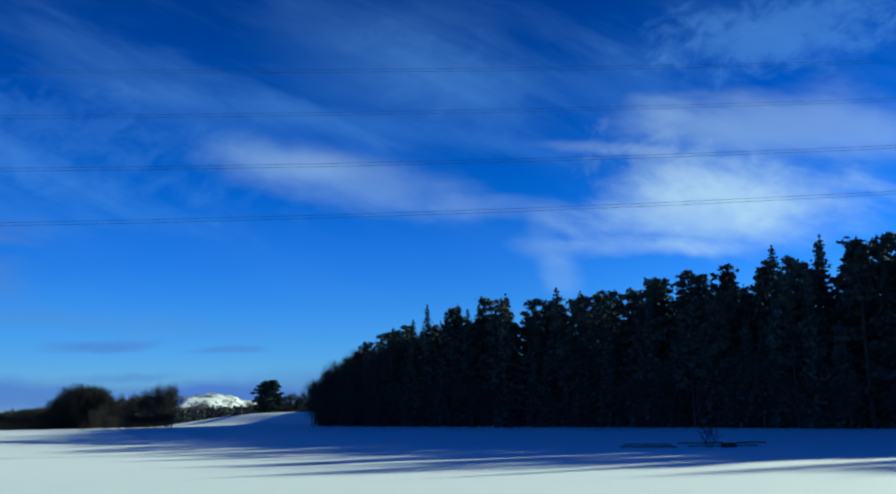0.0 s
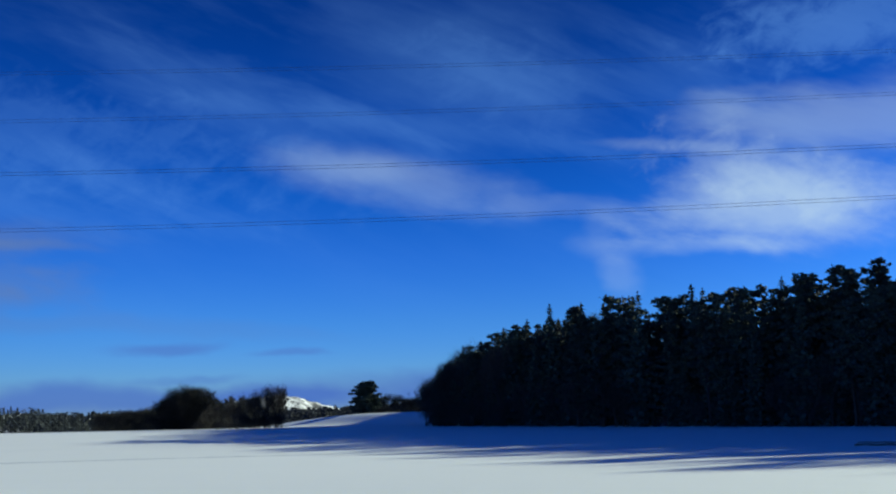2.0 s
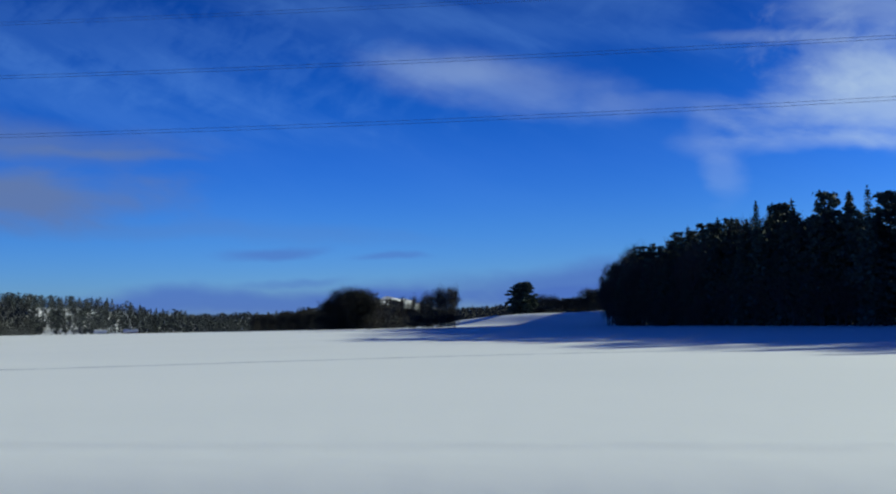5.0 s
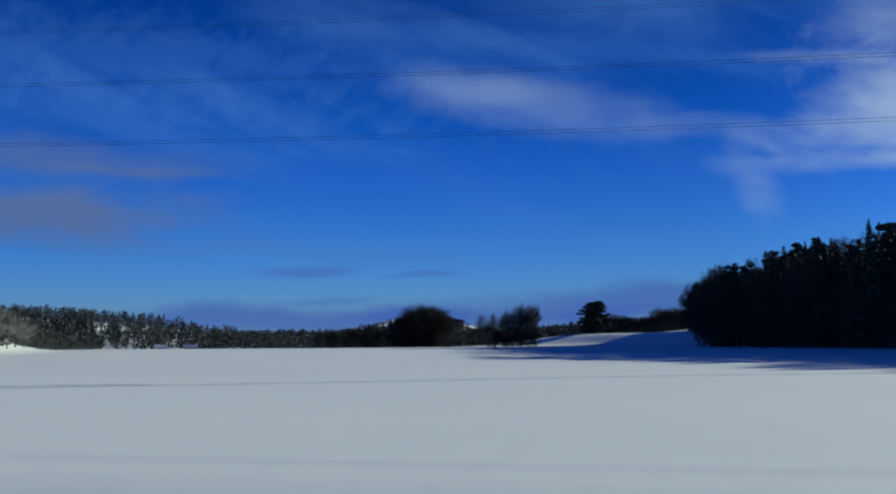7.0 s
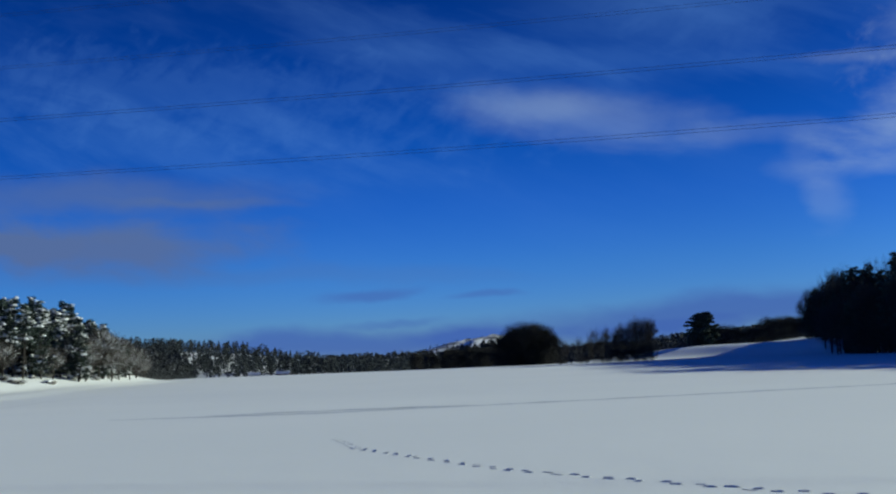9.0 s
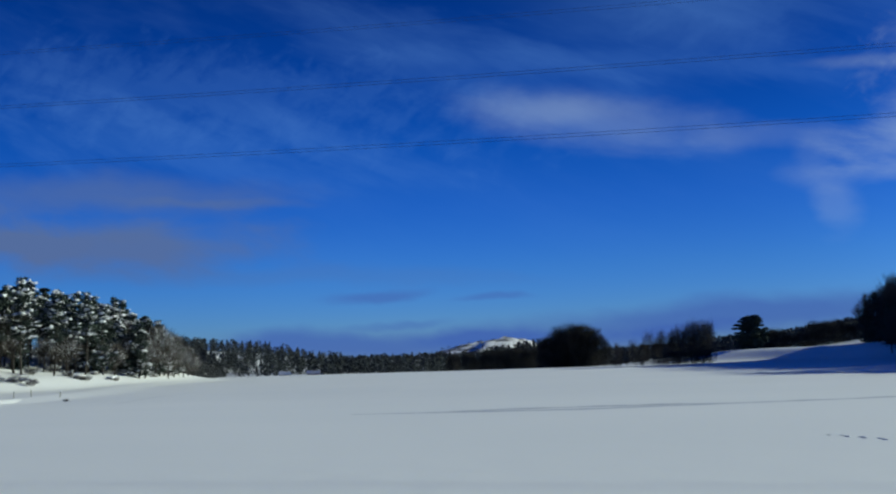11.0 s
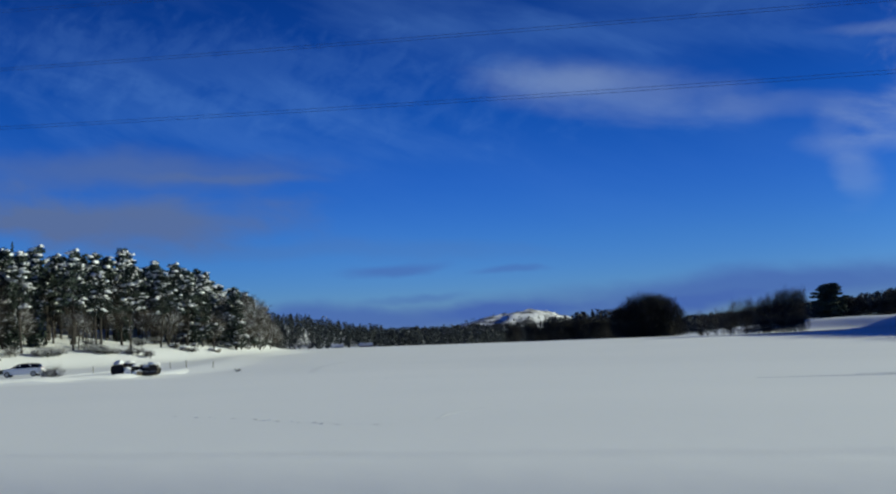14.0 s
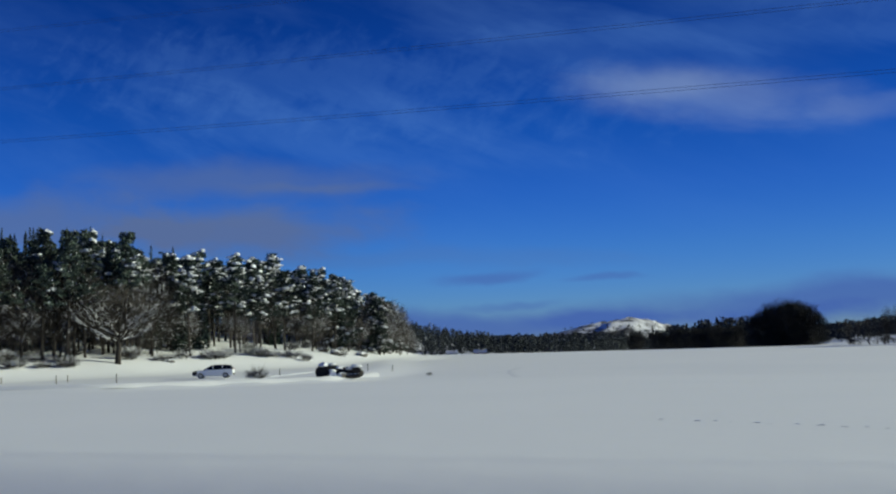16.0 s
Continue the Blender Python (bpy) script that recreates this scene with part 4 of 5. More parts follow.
# ---------------------------------------------------------------- beside the line: lattice masts, snow poles, wires
def lattice_mast(x, y, side, turn, lean, bracket=None):
    root = new("lattice_mast")
    H, panel = 9.5, side * 0.78
    h = side / 2
    corners = ((-h, -h), (h, -h), (h, h), (-h, h))
    for cx, cy in corners:
        bm = bmesh.new()
        t, wd = 0.005, 0.019
        sx, sy = (1 if cx < 0 else -1), (1 if cy < 0 else -1)
        box_bm(bm, (wd, t, H), (cx + sx * wd / 2, cy, H / 2), 0.001)
        box_bm(bm, (t, wd, H), (cx, cy + sy * wd / 2, H / 2), 0.001)
        part("leg", bm, STEEL, root)
    for f in range(4):
        a, b = Vector((*corners[f], 0)), Vector((*corners[(f + 1) % 4], 0))
        V, F = [], []
        k, z = f % 2, 0.3
        while z + panel < H:
            p, q = (a, b) if k else (b, a)
            tube(V, F, p + Vector((0, 0, z)), q + Vector((0, 0, z + panel)), 0.0052, 0.0052, 5)
            z, k = z + panel, 1 - k
        mesh_object("lattice", V, F, STEEL, root, "zigzag of welded bracing rods")
    bm = bmesh.new()
    box_bm(bm, (side * 2.4, side * 2.4, 0.5), (0, 0, 0.0), 0.03)
    part("footing", bm, CONCRETE, root, "concrete footing")
    if bracket:
        z, w, hgt, off = bracket
        bm = bmesh.new()
        box_bm(bm, (w, 0.02, hgt), (off, -h - 0.015, z), 0.004)
        part("plate", bm, DARK, root, "dark plate fixed to the mast")
    root.matrix_basis = pose(x, y, gz(x, y) - 0.1, 0, lean, 0) @ pose(0, 0, 0, 0, 0, turn)
    return tagged(root, "slender lattice steel mast beside the line", "mast", "masts along the line")


def snow_pole(x, y, top, lean, r, red, white):
    root = new("snow_pole")
    z0 = gz(x, y) - 0.3
    L = top - z0
    spans = ((0, L - red - white, RED, "red_section"), (L - red - white, L - red, WHITE, "reflective_band"), (L - red, L, RED, "red_section"))
    for a, b, mat, nm in spans:
        bm = bmesh.new()
        bmesh.ops.create_cone(bm, cap_ends=True, segments=14, radius1=r, radius2=r, depth=b - a, matrix=Matrix.Translation((0, 0, (a + b) / 2)))
        part(nm, bm, mat, root)
    bm = bmesh.new()
    bmesh.ops.create_cone(bm, cap_ends=True, segments=14, radius1=r * 1.08, radius2=r * 0.9, depth=0.02, matrix=Matrix.Translation((0, 0, L + 0.01)))
    part("cap", bm, RED, root)
    root.matrix_basis = pose(x, y, z0, 0, lean, 0)
    return tagged(root, "red snow marker pole with a white reflective band", "snow pole", "snow poles along the line")


CONCRETE = material("concrete", (0.28, 0.27, 0.26), 0.9, second=(0.4, 0.39, 0.37), scale=3, bump=0.4)
DARK = material("dark_painted_metal", (0.02, 0.02, 0.022), 0.6, second=(0.04, 0.04, 0.042), scale=8)
lattice_mast(-2.95, 3.26, 0.127, -3, -3.5)
lattice_mast(-31.69, 4.66, 0.166, -8, -3.5, bracket=(3.62, 0.05, 0.012, 0.05))
lattice_mast(-63.81, 4.72, 0.196, -7, -3.5, bracket=(3.98, 0.06, 0.025, -0.07))
lattice_mast(-99.60, 3.54, 0.186, -7, -3.5, bracket=(3.78, 0.095, 0.040, -0.05))
snow_pole(-3.74, 2.69, 3.95, -3.5, 0.008, 0.15, 0.14)
snow_pole(-97.94, 2.89, 4.32, -3.5, 0.0125, 0.24, 0.165)


def power_line():
    """Three pairs of conductors and a pair above them, hanging along the field."""
    for i, (c0, c1, c2, c3) in enumerate(WIRES):
        for dz, dy in ((0.0, 0.0), (0.15, 0.03)):
            cu = bpy.data.curves.new("power_line_wire", "CURVE")
            cu.dimensions, cu.bevel_depth, cu.bevel_resolution = "3D", 0.0080 if i < 2 else 0.0060, 1
            sp = cu.splines.new("POLY")
            xs = np.arange(-260, 133, 8.0)
            sp.points.add(len(xs) - 1)
            for p, x in zip(sp.points, xs):
                q = x / 100
                p.co = (x, WIRE_Y + WIRE_SLOPE * x + dy, c0 + c1 * q + c2 * q * q + c3 * q ** 3 + dz, 1)
            cu.materials.append(WIRE)
            ob = new("power_line_wire", cu)
            tagged(ob, "thin dark overhead power wire hanging in a pair", "power line", "overhead wires")


WIRE_Y, WIRE_SLOPE = 40.0, 0.0
WIRES = ((12.45, 2.47, 4.45, 0.77), (14.85, 1.71, 4.36, 0.78), (17.30, 1.33, 3.85, 0.3), (19.39, 0.6, 3.9, 0.3))
power_line()


# ---------------------------------------------------------------- by the road: car, logs, posts, brush
CAR_WHITE = material("white_car_paint", (0.82, 0.83, 0.84), 0.25, second=(0.86, 0.87, 0.88), scale=2, spec=0.5)
GLASS = material("dark_car_glass", (0.01, 0.012, 0.014), 0.06, second=(0.015, 0.018, 0.02), scale=2, spec=0.6)
RUBBER = material("tyre_rubber", (0.015, 0.015, 0.016), 0.9, second=(0.03, 0.03, 0.03), scale=8)
ALLOY = material("wheel_rim", (0.35, 0.35, 0.36), 0.35, 0.9, second=(0.42, 0.42, 0.43), scale=8)
LAMP_GLASS = material("lamp_glass", (0.55, 0.55, 0.55), 0.1, second=(0.6, 0.6, 0.6), scale=8, spec=0.6)
TAIL = material("tail_lamp", (0.30, 0.01, 0.01), 0.2, second=(0.36, 0.02, 0.02), scale=8)
# black trim, and the colour of the shade laid on the bonnet
PLASTIC_AND_SHADE = material("black_plastic_and_bonnet_shade", (0.018, 0.018, 0.02), 0.6, second=(0.03, 0.03, 0.032), scale=10)
LOG = material("old_log_bark", (0.020, 0.018, 0.016), 0.95, second=(0.060, 0.052, 0.045), scale=2.0, bump=0.6)
LOG_END = material("sawn_log_end", (0.012, 0.011, 0.010), 0.9, second=(0.04, 0.036, 0.032), scale=3, bump=0.3)
WOOD = material("grey_weathered_wood", (0.09, 0.075, 0.06), 0.9, second=(0.17, 0.15, 0.13), scale=3, bump=0.4)
WALL_RED = material("red_painted_boards", (0.20, 0.04, 0.03), 0.9, second=(0.27, 0.06, 0.045), scale=2)
WALL_PALE = material("pale_painted_boards", (0.55, 0.54, 0.50), 0.9, second=(0.65, 0.63, 0.58), scale=2)


def loft(sections, mat, name, parent, label=""):
    """A closed skin through rings of points."""
    V, F = [], []
    n = len(sections[0])
    for s in sections:
        V += [Vector(p) for p in s]
    for j in range(len(sections) - 1):
        for i in range(n):
            k = (i + 1) % n
            F.append((j * n + i, j * n + k, (j + 1) * n + k, (j + 1) * n + i))
    F.append(tuple(range(n - 1, -1, -1)))
    F.append(tuple((len(sections) - 1) * n + i for i in range(n)))
    return mesh_object(name, V, F, mat, parent, label, smooth=False)


def estate_car(m):
    """A white estate car, 4.7 m long, its nose towards +x."""
    root = new("estate_car")

    def ring(x, w, z0, z1, r=0.12):
        return [(x, -w, z0 + r), (x, -w * 0.9, z0), (x, w * 0.9, z0), (x, w, z0 + r), (x, w, z1 - r), (x, w * 0.92, z1), (x, -w * 0.92, z1), (x, -w, z1 - r)]

    loft([ring(-2.30, 0.72, 0.42, 0.86), ring(-2.22, 0.84, 0.32, 1.00), ring(-1.6, 0.89, 0.26, 1.03), ring(0.2, 0.90, 0.24, 1.00), ring(0.95, 0.89, 0.24, 0.97),
          ring(1.75, 0.86, 0.26, 0.88), ring(2.22, 0.78, 0.32, 0.78), ring(2.34, 0.62, 0.42, 0.66)], CAR_WHITE, "body", root)

    def cab(x, w0, w1, z0, z1):
        return [(x, -w0, z0), (x, w0, z0), (x, w1, z1), (x, w1 * 0.8, z1 + 0.05), (x, -w1 * 0.8, z1 + 0.05), (x, -w1, z1)]

    loft([cab(-2.16, 0.80, 0.74, 0.98, 1.02), cab(-1.86, 0.82, 0.66, 0.98, 1.40), cab(-0.6, 0.84, 0.68, 0.98, 1.46), cab(0.25, 0.84, 0.66, 0.98, 1.42), cab(1.12, 0.80, 0.74, 0.95, 0.97)], GLASS, "window_band", root, "dark tinted glass")
    loft([[(x, -w, z), (x, w, z), (x, w * 0.9, z + 0.05), (x, -w * 0.9, z + 0.05)] for x, w, z in ((-1.98, 0.60, 1.40), (-1.2, 0.67, 1.475), (-0.4, 0.68, 1.49), (0.22, 0.65, 1.45))], PLASTIC_AND_SHADE, "roof", root, "dark roof with rails")
    for x in (-1.05, 0.05):                                  # door pillars
        for y in (-1, 1):
            bm = bmesh.new()
            box_bm(bm, (0.09, 0.02, 0.50), (x, y * 0.755, 1.21), 0.005, Matrix.Rotation(-y * 0.34, 4, "X"))
            part("pillar", bm, CAR_WHITE, root)
    for x in (-1.42, 1.42):
        for y in (-0.82, 0.82):
            bm = bmesh.new()
            turn = Matrix.Translation((x, y, 0.33)) @ Matrix.Rotation(radians(90), 4, "X")
            bmesh.ops.create_cone(bm, cap_ends=True, segments=24, radius1=0.33, radius2=0.33, depth=0.22, matrix=turn)
            bmesh.ops.bevel(bm, geom=[e for e in bm.edges if abs(e.verts[0].co.y - e.verts[1].co.y) < 1e-4], offset=0.03, segments=2, affect="EDGES")
            wheel = part("tyre", bm, RUBBER, root, "black winter tyre")
            bm = bmesh.new()
            turn = Matrix.Translation((x, y * 1.015, 0.33)) @ Matrix.Rotation(radians(90), 4, "X")
            bmesh.ops.create_cone(bm, cap_ends=True, segments=20, radius1=0.21, radius2=0.21, depth=0.22, matrix=turn)
            part("rim", bm, ALLOY, wheel)
    # one plain black block covers the whole front end
    bm = bmesh.new()
    box_bm(bm, (0.62, 1.74, 0.46), (2.06, 0, 0.60), 0.06)
    part("front_end", bm, PLASTIC_AND_SHADE, root, "plain black block over the car's front")
    # shade on the bonnet, put in as a thin black panel
    bm = bmesh.new()
    box_bm(bm, (0.62, 1.5, 0.03), (1.85, 0, 0.90), 0.012, Matrix.Rotation(0.12, 4, "Y"))
    part("bonnet_panel", bm, PLASTIC_AND_SHADE, root, "black panel painting shade onto the bonnet")
    for y in (-0.62, 0.62):
        bm = bmesh.new()
        box_bm(bm, (0.16, 0.24, 0.13), (2.22, y, 0.70), 0.03)
        part("headlight", bm, LAMP_GLASS, root, "clear headlight")
        bm = bmesh.new()
        box_bm(bm, (0.10, 0.14, 0.34), (-2.23, y * 1.12, 0.90), 0.03)
        part("tail_light", bm, TAIL, root, "red tail light")
        bm = bmesh.new()
        box_bm(bm, (0.14, 0.20, 0.12), (0.72, y * 1.58, 1.02), 0.03)
        part("mirror", bm, CAR_WHITE, root)
    bm = bmesh.new()
    box_bm(bm, (0.14, 1.6, 0.20), (-2.27, 0, 0.46), 0.04)
    part("bumper", bm, PLASTIC_AND_SHADE, root)
    root.matrix_basis = m
    return tagged(root, "white estate car with dark windows on the snowy road", "car")


def log(bm_len, r, m, snow, rng, group):
    root = new("log")
    V, F = [], []
    n, st = 12, 6
    for j in range(st + 1):
        x = -bm_len / 2 + bm_len * j / st
        for i in range(n):
            a = 6.283 * i / n
            q = r * (1 + 0.08 * rng.uniform(-1, 1)) * (1 - 0.08 * j / st)
            V.append((x, math.cos(a) * q, math.sin(a) * q))
    for j in range(st):
        for i in range(n):
            k = (i + 1) % n
            F.append((j * n + i, j * n + k, (j + 1) * n + k, (j + 1) * n + i))
    mesh_object("bark", V, F, LOG, root)
    for s in (-1, 1):
        bm = bmesh.new()
        bmesh.ops.create_cone(bm, cap_ends=True, segments=n, radius1=r * 0.93, radius2=r * 0.93, depth=0.02, matrix=Matrix.Translation((s * (bm_len / 2), 0, 0)) @ Matrix.Rotation(radians(90), 4, "Y"))
        part("sawn_end", bm, SNOW if snow == 2 else LOG_END, root, "sawn end plastered with snow" if snow == 2 else "")
    root.matrix_basis = m
    if snow:
        SV, SF = [], []
        inv = m.to_3x3().inverted() @ Vector((0, 0, 1))
        k = int(bm_len / 0.35)
        for i in range(k):
            c = Vector((-bm_len / 2 + bm_len * (i + 0.5) / k, 0, 0)) + Vector((0, inv.y, inv.z)).normalized() * r * 0.92
            snow_cap(SV, SF, c, r * rng.uniform(0.6, 1.0), rng, 0.55)
        mesh_object("snow", SV, SF, SNOW, root, "snow lying on the log")
    return tagged(root, "thick dark log partly covered with snow", "log", group)


rng = random.Random(61)
car_at = (-184.9, 95.0)
estate_car(pose(car_at[0], car_at[1], gz(*car_at) + 0.02, 0, 0, 208) @ Matrix.Diagonal((1.08, 1.05, 1.08, 1)))
px, py = -161.8, 85.5
pz = gz(px, py)
for dx, dy, dz, r, ln, yaw, snow in ((-1.7, 0.1, 0.66, 0.74, 1.5, 84, 1), (-0.7, 0.7, 0.70, 0.66, 1.6, 102, 1), (-1.5, 0.6, 1.18, 0.22, 1.6, 40, 1), (-0.75, -0.9, 0.36, 0.42, 1.3, 96, 2), (0.3, -1.0, 0.20, 0.30, 1.2, 60, 2),
                                     (0.2, 0.5, 0.50, 0.50, 1.9, 70, 1), (0.9, 0.3, 0.44, 0.44, 1.7, 118, 1), (1.9, 0.0, 0.52, 0.62, 1.2, 76, 1), (2.1, 0.5, 0.36, 0.38, 1.4, 104, 1), (0.8, 0.5, 0.86, 0.24, 2.1, 12, 1), (0.5, -0.7, 0.18, 0.22, 1.6, 20, 1), (1.5, -0.6, 0.16, 0.20, 1.5, -4, 1)):
    a = radians(30)
    log(ln, r, pose(px + dx * math.cos(a) - dy * math.sin(a), py + dx * math.sin(a) + dy * math.cos(a), pz + dz - 0.12, 0, rng.uniform(-5, 5), yaw + 30), snow, rng, "log heap by the field")

small_bare = [tagged(bare_tree(300 + i, 1.5, 1.4, stems=7, twigs=3, depth=3, name="bush", low=0.3, upright=0.3, fill=160, centre=0.35, snow=0.3), "low leafless bush by the snowy road", "bush", "roadside bushes") for i in range(2)]
for x, y, k in ((-170.2, 82.6, 0.95), (-157, 99, 0.3), (-217, 104, 1.0), (-204, 150, 0.9), (-208, 172, 0.9), (-214, 205, 1.0)):
    plant(rng.choice(small_bare), x, y, rng, k, 0.05)
for i in range(18):                                           # brush along the top of the bank
    y = 88 + 140 * rng.random()
    plant(rng.choice(small_bare), float(np.interp(y, BANK_Y, BANK_X)) - rng.uniform(2, 11), y, rng, rng.uniform(0.7, 1.6), 0.1)
heaps = [tagged(bare_tree(310 + i, 1.3, 2.0, stems=9, twigs=3, depth=3, name="brush_heap", low=0.3, upright=0.1, fill=420, centre=0.35, snow=0.6, twig=BROWN_TWIG), "heap of dark brushwood under patchy snow", "brush heap", "brush heaps on the bank") for i in range(2)]
for i in range(20):
    y = 88 + 18 * (i + rng.random()) / 12 if i < 12 else rng.uniform(120, 150)
    k = rng.uniform(0.7, 1.3)
    plant(heaps[i % 2], bank_x(y) + 0.5 - rng.uniform(0, 5), y, rng, k, 0.1)
for o in small_bare + heaps:
    discard(o)


def fence_post(x, y, h):
    root = new("fence_post")
    bm = bmesh.new()
    bmesh.ops.create_cone(bm, cap_ends=True, segments=8, radius1=0.06, radius2=0.05, depth=h + 0.3, matrix=Matrix.Translation((0, 0, (h - 0.3) / 2)))
    part("post", bm, WOOD, root)
    SV, SF = [], []
    snow_cap(SV, SF, (0, 0, h), 0.07, rng, 0.7)
    mesh_object("snow", SV, SF, SNOW, root, "cap of snow")
    root.matrix_basis = pose(x, y, gz(x, y), rng.uniform(-4, 4), rng.uniform(-4, 4), 0)
    return tagged(root, "short grey wooden fence post in the snow", "fence post", "fence posts along the road")


for x, y, h in ((-196.8, 81, 1.0), (-187, 80, 1.0), (-179, 101, 0.9), (-175, 104, 0.8), (-171.5, 107, 0.9), (-170, 108.5, 0.9), (-168, 112, 0.9), (-204, 90, 0.9), (-211, 86, 0.9)):
    fence_post(x, y, h)


def snow_boulder(x, y, r, rng):
    root = new("boulder")
    bm = bmesh.new()
    bmesh.ops.create_icosphere(bm, subdivisions=2, radius=r)
    for v in bm.verts:
        v.co *= 1 + 0.28 * noise.noise(v.co * (1.6 / r) + Vector((x, y, 0)))
        v.co.z *= 0.62
    part("rock", bm, STONE, root, "dark bare rock face")
    SV, SF = [], []
    for i in range(7):
        a, q = rng.uniform(0, 6.28), r * 0.55 * rng.random()
        snow_cap(SV, SF, (math.cos(a) * q * 1.3, math.sin(a) * q * 1.3, r * (0.42 - 0.25 * (q / r))), r * rng.uniform(0.5, 0.9), rng, 0.45)
    mesh_object("snow", SV, SF, SNOW, root, "thick cap of snow")
    root.matrix_basis = pose(x, y, gz(x, y) + r * 0.1, 0, 0, rng.uniform(0, 360))
    return tagged(root, "boulder under a thick cap of snow on the bank", "boulder", "boulders on the bank")


STONE = material("grey_rock", (0.07, 0.068, 0.065), 0.9, second=(0.2, 0.19, 0.18), scale=1.5, bump=0.6)
for i in range(14):
    y = rng.uniform(118, 232)
    snow_boulder(float(np.interp(y, BANK_Y, BANK_X)) - rng.uniform(-1, 8), y, rng.uniform(0.6, 1.3), rng)


# ---------------------------------------------------------------- in the shade by the hill: fallen rails and a shrub
def fallen_rail(x0, y0, x1, y1, z, r=0.09):
    root = new("fallen_rail")
    V, F = [], []
    a, b = Vector((x0, y0, gz(x0, y0) + z)), Vector((x1, y1, gz(x1, y1) + z))
    for i in range(6):
        p, q = a.lerp(b, i / 6), a.lerp(b, (i + 1) / 6)
        o = Vector((0, 0, 0.04))
        tube(V, F, p - a + o * (i % 2), q - a + o * ((i + 1) % 2), r, r * 0.96, 7)
    mesh_object("rail", V, F, WOOD, root)
    root.location = a
    return tagged(root, "grey fallen fence rail half sunk in shaded snow", "fence rail", "fallen rails in the field")


fallen_rail(18.0, 80.5, 22.0, 77.0, 0.1)
fallen_rail(18.4, 80.9, 21.8, 77.8, 0.28, 0.06)
fallen_rail(22.2, 77.5, 29.0, 75.0, 0.35, 0.08)
fallen_rail(23, 77, 28.4, 75.2, 0.12, 0.06)
log(1.2, 0.22, pose(26.0, 75.5, gz(26.0, 75.5) + 0.2, 0, 0, -20), 1, rng, "fallen rails in the field")
shrub = tagged(bare_tree(320, 2.1, 1.1, stems=8, twigs=4, depth=3, name="shrub", low=0.4, upright=0.9), "leafless shrub standing in the shaded snow", "shrub")
shrub.matrix_basis = pose(24.2, 75.0, gz(24.2, 75.0) - 0.05)


# ---------------------------------------------------------------- marks in the snow
def snow_ridge(points, width, height, name, label):
    """A low ploughed ridge of snow with a furrow beside it."""
    V, F = [], []
    r = random.Random(len(points) * 7)
    pts = []
    for (x0, y0), (x1, y1) in zip(points, points[1:]):
        n = max(2, int(math.hypot(x1 - x0, y1 - y0) / 1.2))
        pts += [(x0 + (x1 - x0) * i / n, y0 + (y1 - y0) * i / n) for i in range(n)]
    pts.append(points[-1])
    prof = ((-1.0, -0.02), (-0.55, 0.55), (-0.1, 1.0), (0.3, 0.7), (0.65, 0.15), (1.0, -0.02))
    for i, (x, y) in enumerate(pts):
        x1, y1 = pts[min(i + 1, len(pts) - 1)]
        x0, y0 = pts[max(i - 1, 0)]
        d = Vector((x1 - x0, y1 - y0)).normalized()
        k = height * r.uniform(0.55, 1.25) * min(1, i / 3, (len(pts) - 1 - i) / 3)
        w = width * r.uniform(0.8, 1.2)
        for a, h in prof:
            qx, qy = x - d.y * a * w, y + d.x * a * w
            V.append((qx, qy, gz(qx, qy) + h * k))
    n = len(prof)
    for i in range(len(pts) - 1):
        for j in range(n - 1):
            F.append((i * n + j, i * n + j + 1, (i + 1) * n + j + 1, (i + 1) * n + j))
    # the higher track ridges get a greyer, darker snow colour than the field
    ob = mesh_object(name, V, F, DARKER_SNOW if name == "ski_track" and height > 0.04 else SNOW, smooth=True)
    return tagged(ob, label, "snow ridge", kind="structure")


snow_ridge([(-100, 49), (-87.3, 50.2), (-76.5, 56.8), (-63.5, 64.6), (-50, 74.5), (-27.7, 84.5), (-5, 92)], 0.40, 0.05, "ski_track", "long shallow track ridge across the snow")
snow_ridge([(-95.1, 51.4), (-86, 54.2), (-77.7, 56.2)], 0.3, 0.05, "ski_track", "faint shallow track across the snow")
snow_ridge([(-74, 150), (-63.5, 145), (-52.2, 134.3), (-31.4, 117.8)], 0.8, 0.3, "snow_bank", "low bank of snow along a ditch")
snow_ridge([(-109.6, 24.2), (-109.8, 26), (-109.3, 29.1)], 0.07, 0.03, "ski_track", "short bright scrape in the snow")
snow_ridge([(-186, 50), (-177.5, 55), (-169.6, 60), (-165.2, 71), (-160.8, 80.5), (-162, 90), (-164.5, 101)], 1.1, 0.13, "ploughed_bank", "rough ploughed bank of snow along the road")
snow_ridge([(-190, 58), (-181, 70), (-176, 84), (-178, 100), (-182, 116)], 0.35, 0.12, "wheel_rut", "low ridge of snow between wheel ruts")
snow_ridge([(-143.2, 90), (-147.4, 101), (-150.4, 110), (-153.3, 124)], 0.5, 0.03, "snow_bank", "low drift of snow near the verge")


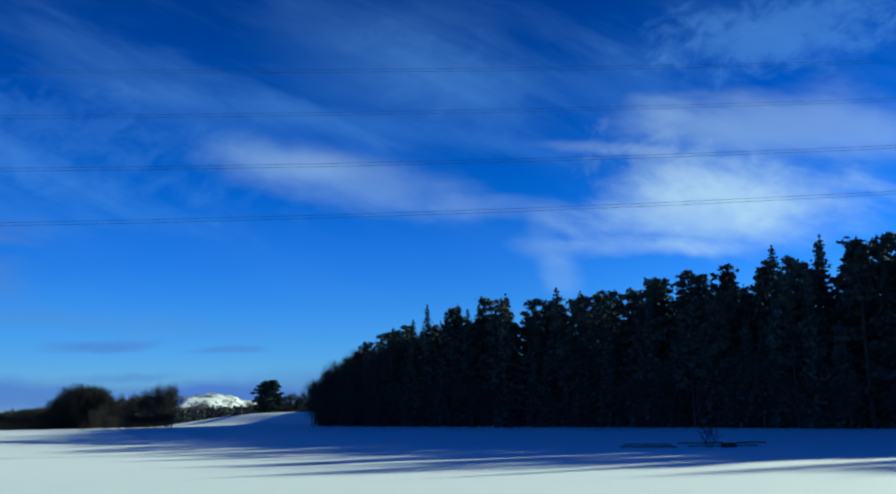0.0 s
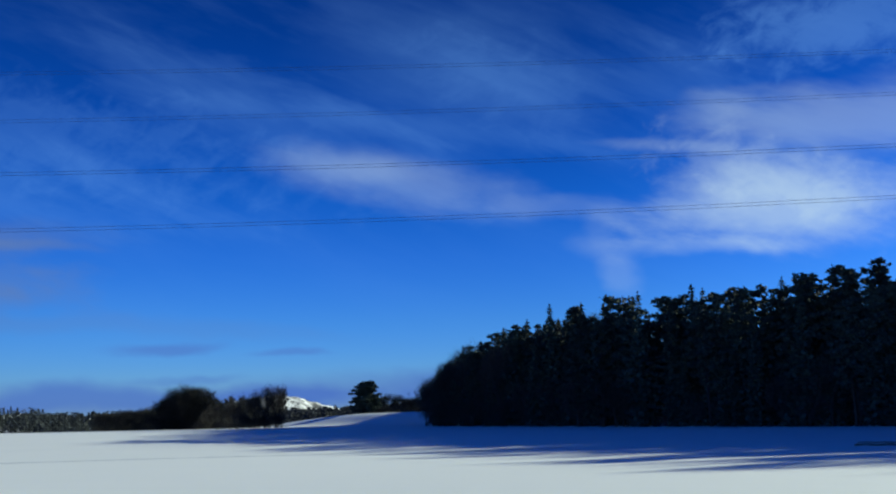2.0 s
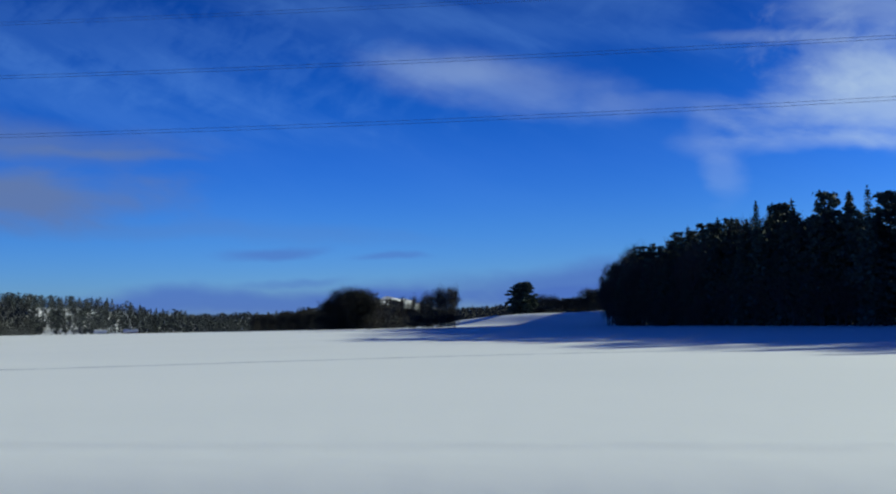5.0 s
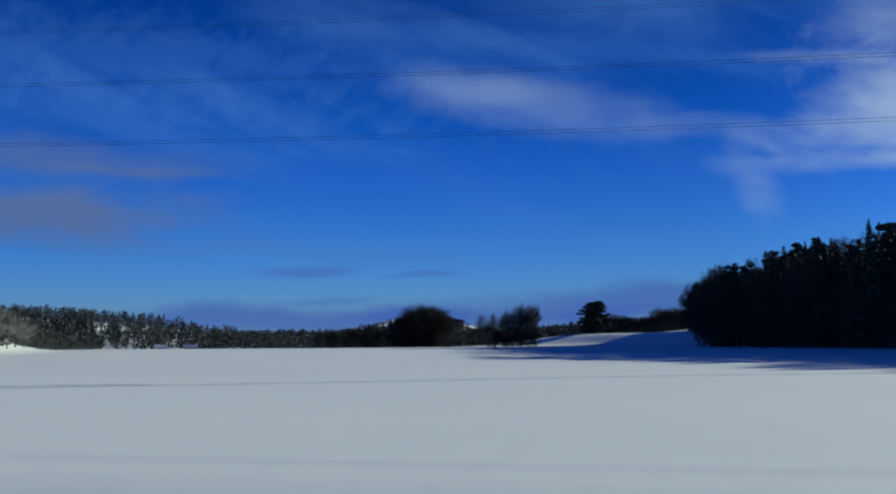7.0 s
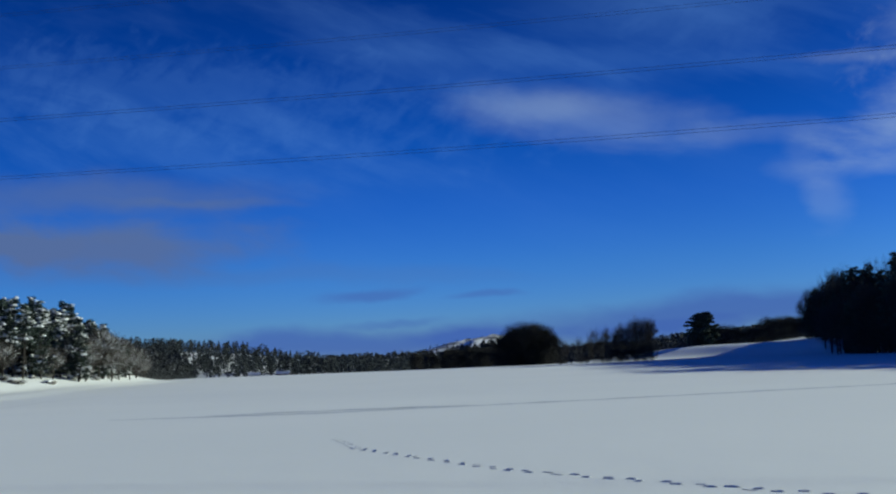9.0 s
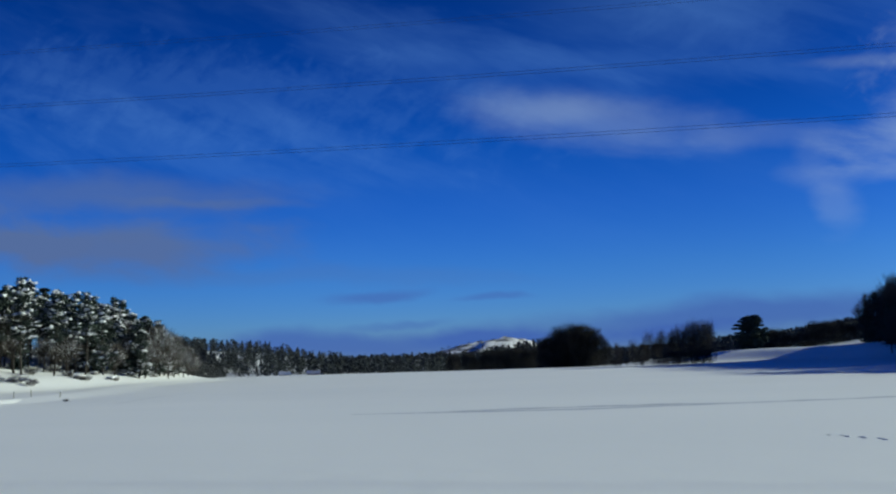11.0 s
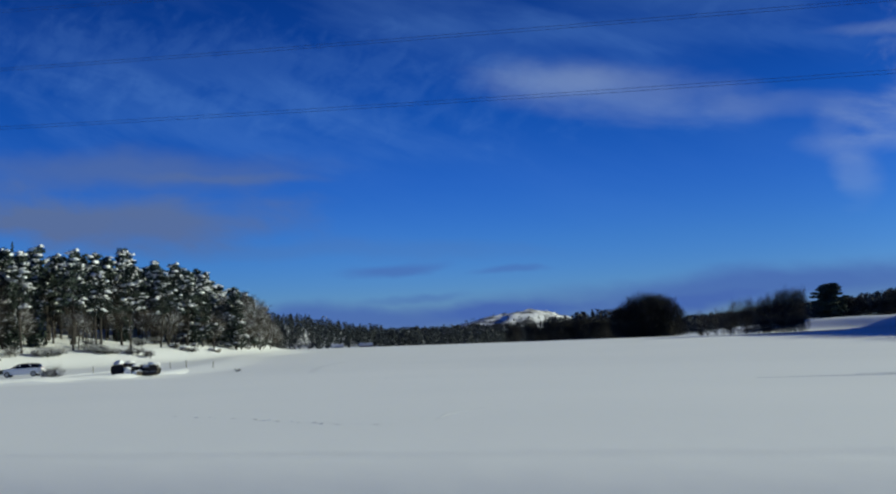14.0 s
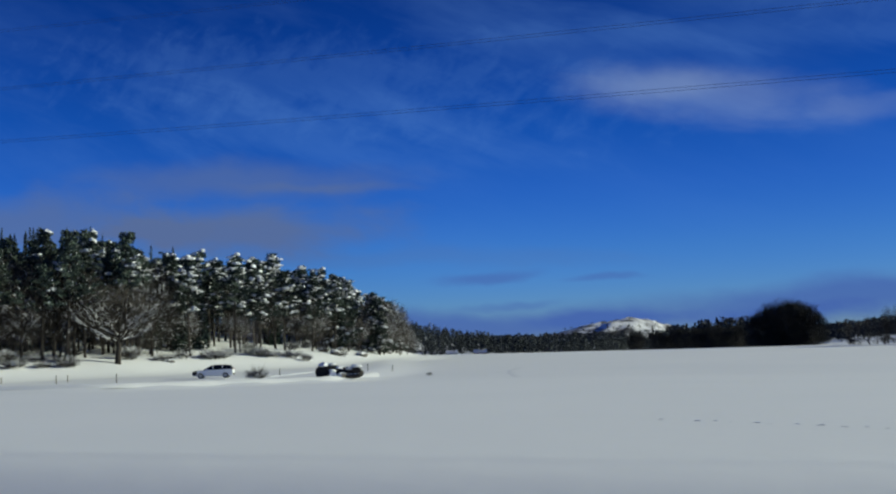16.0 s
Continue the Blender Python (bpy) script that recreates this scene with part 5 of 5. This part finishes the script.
def footprints(points, step, seed, size=1.0):
    """A trail of paw prints: little dents with raised rims."""
    r = random.Random(seed)
    V, F = [], []
    side = 1
    for (x0, y0), (x1, y1) in zip(points, points[1:]):
        L = math.hypot(x1 - x0, y1 - y0)
        d = Vector((x1 - x0, y1 - y0)) / L
        t = 0
        while t < L:
            side = -side
            cx, cy = x0 + d.x * t - d.y * 0.09 * side, y0 + d.y * t + d.x * 0.09 * side
            z = gz(cx, cy)
            k = len(V)
            n = 8
            ln, wd = size * r.uniform(0.045, 0.085), size * r.uniform(0.025, 0.038)
            for rr, h in ((1.5, 0.004), (1.05, size * r.uniform(0.006, 0.014)), (0.5, 0.006)):
                for i in range(n):
                    a = 6.283 * i / n
                    qa, qb = math.cos(a) * ln * rr, math.sin(a) * wd * rr
                    V.append((cx + d.x * qa - d.y * qb, cy + d.y * qa + d.x * qb, z + h))
            for j in range(2):
                for i in range(n):
                    q = (i + 1) % n
                    F.append((k + j * n + i, k + j * n + q, k + (j + 1) * n + q, k + (j + 1) * n + i))
            F.append(tuple(k + 2 * n + i for i in range(n)))
            t += step * r.uniform(0.75, 1.25)
    ob = mesh_object("footprint_trail", V, F, SNOW)
    return tagged(ob, "trail of animal prints crossing the snowy field", "footprints", kind="stuff")


footprints([(-78.0, 29.2), (-76.0, 25.6), (-73.6, 22.9), (-70.6, 19.7), (-68.5, 18.2), (-66.2, 16.6), (-62, 14.5)], 0.36, 3, 1.35)
footprints([(-119, 26.6), (-114.8, 24.6), (-111.8, 22.9), (-110.3, 22.9), (-109.5, 25.2)], 0.55, 5)
footprints([(-108.9, 67.0), (-112.5, 65.5), (-117.0, 66.6), (-123.4, 64.2), (-127.3, 63.5)], 0.8, 9)
footprints([(-151.5, 105.4), (-148, 107.5), (-147.2, 106.2), (-150.4, 104.2)], 0.5, 6)


# ---------------------------------------------------------------- far farm buildings
def farm_house(x, y, z, w, d, h, yaw, mat, label):
    root = new("farm_house")
    bm = bmesh.new()
    box_bm(bm, (w, d, h), (0, 0, h / 2), 0.05)
    part("wall", bm, mat, root)
    rise = d * 0.42
    V = [(-w / 2 - .4, -d / 2 - .4, h), (w / 2 + .4, -d / 2 - .4, h), (w / 2 + .4, d / 2 + .4, h), (-w / 2 - .4, d / 2 + .4, h), (-w / 2 - .4, 0, h + rise), (w / 2 + .4, 0, h + rise)]
    V += [(a, b, c + 0.3) for a, b, c in V]
    F = [(0, 1, 5, 4), (2, 3, 4, 5), (6, 10, 11, 7), (8, 11, 10, 9), (0, 4, 10, 6), (4, 3, 9, 10), (1, 7, 11, 5), (5, 11, 8, 2), (0, 6, 7, 1), (2, 8, 9, 3)]
    mesh_object("roof", V, F, SNOW, root, "snow-covered gable roof")
    bm = bmesh.new()
    box_bm(bm, (0.9, 0.9, 1.6), (w * 0.2, 0, h + rise + 0.4), 0.04)
    part("chimney", bm, STONE, root)
    for i in range(3):
        bm = bmesh.new()
        box_bm(bm, (1.0, 0.12, 1.2), (-w * 0.32 + w * 0.32 * i, -d / 2 - 0.02, h * 0.55), 0.02)
        part("window", bm, GLASS, root)
    root.matrix_basis = pose(x, y, z, 0, 0, yaw)
    return tagged(root, label, "house", "farm buildings across the valley")


farm_house(-346, 868, -6.3, 17, 8, 2.6, 8, WALL_PALE, "low pale farm building under snow across the valley")
farm_house(-325, 694, gz(-325, 694) - 0.4, 3.5, 3, 2.6, -8, WALL_PALE, "small pale outbuilding with a snowy roof")
farm_house(-287, 480, gz(-287, 480) - 0.6, 7, 4, 1.8, 20, WALL_RED, "small dark red cottage with a snowy roof")
farm_house(-302, 474, gz(-302, 474) - 0.6, 6, 4, 1.6, 35, WALL_PALE, "low cottage with a snowy roof at the wood's edge")
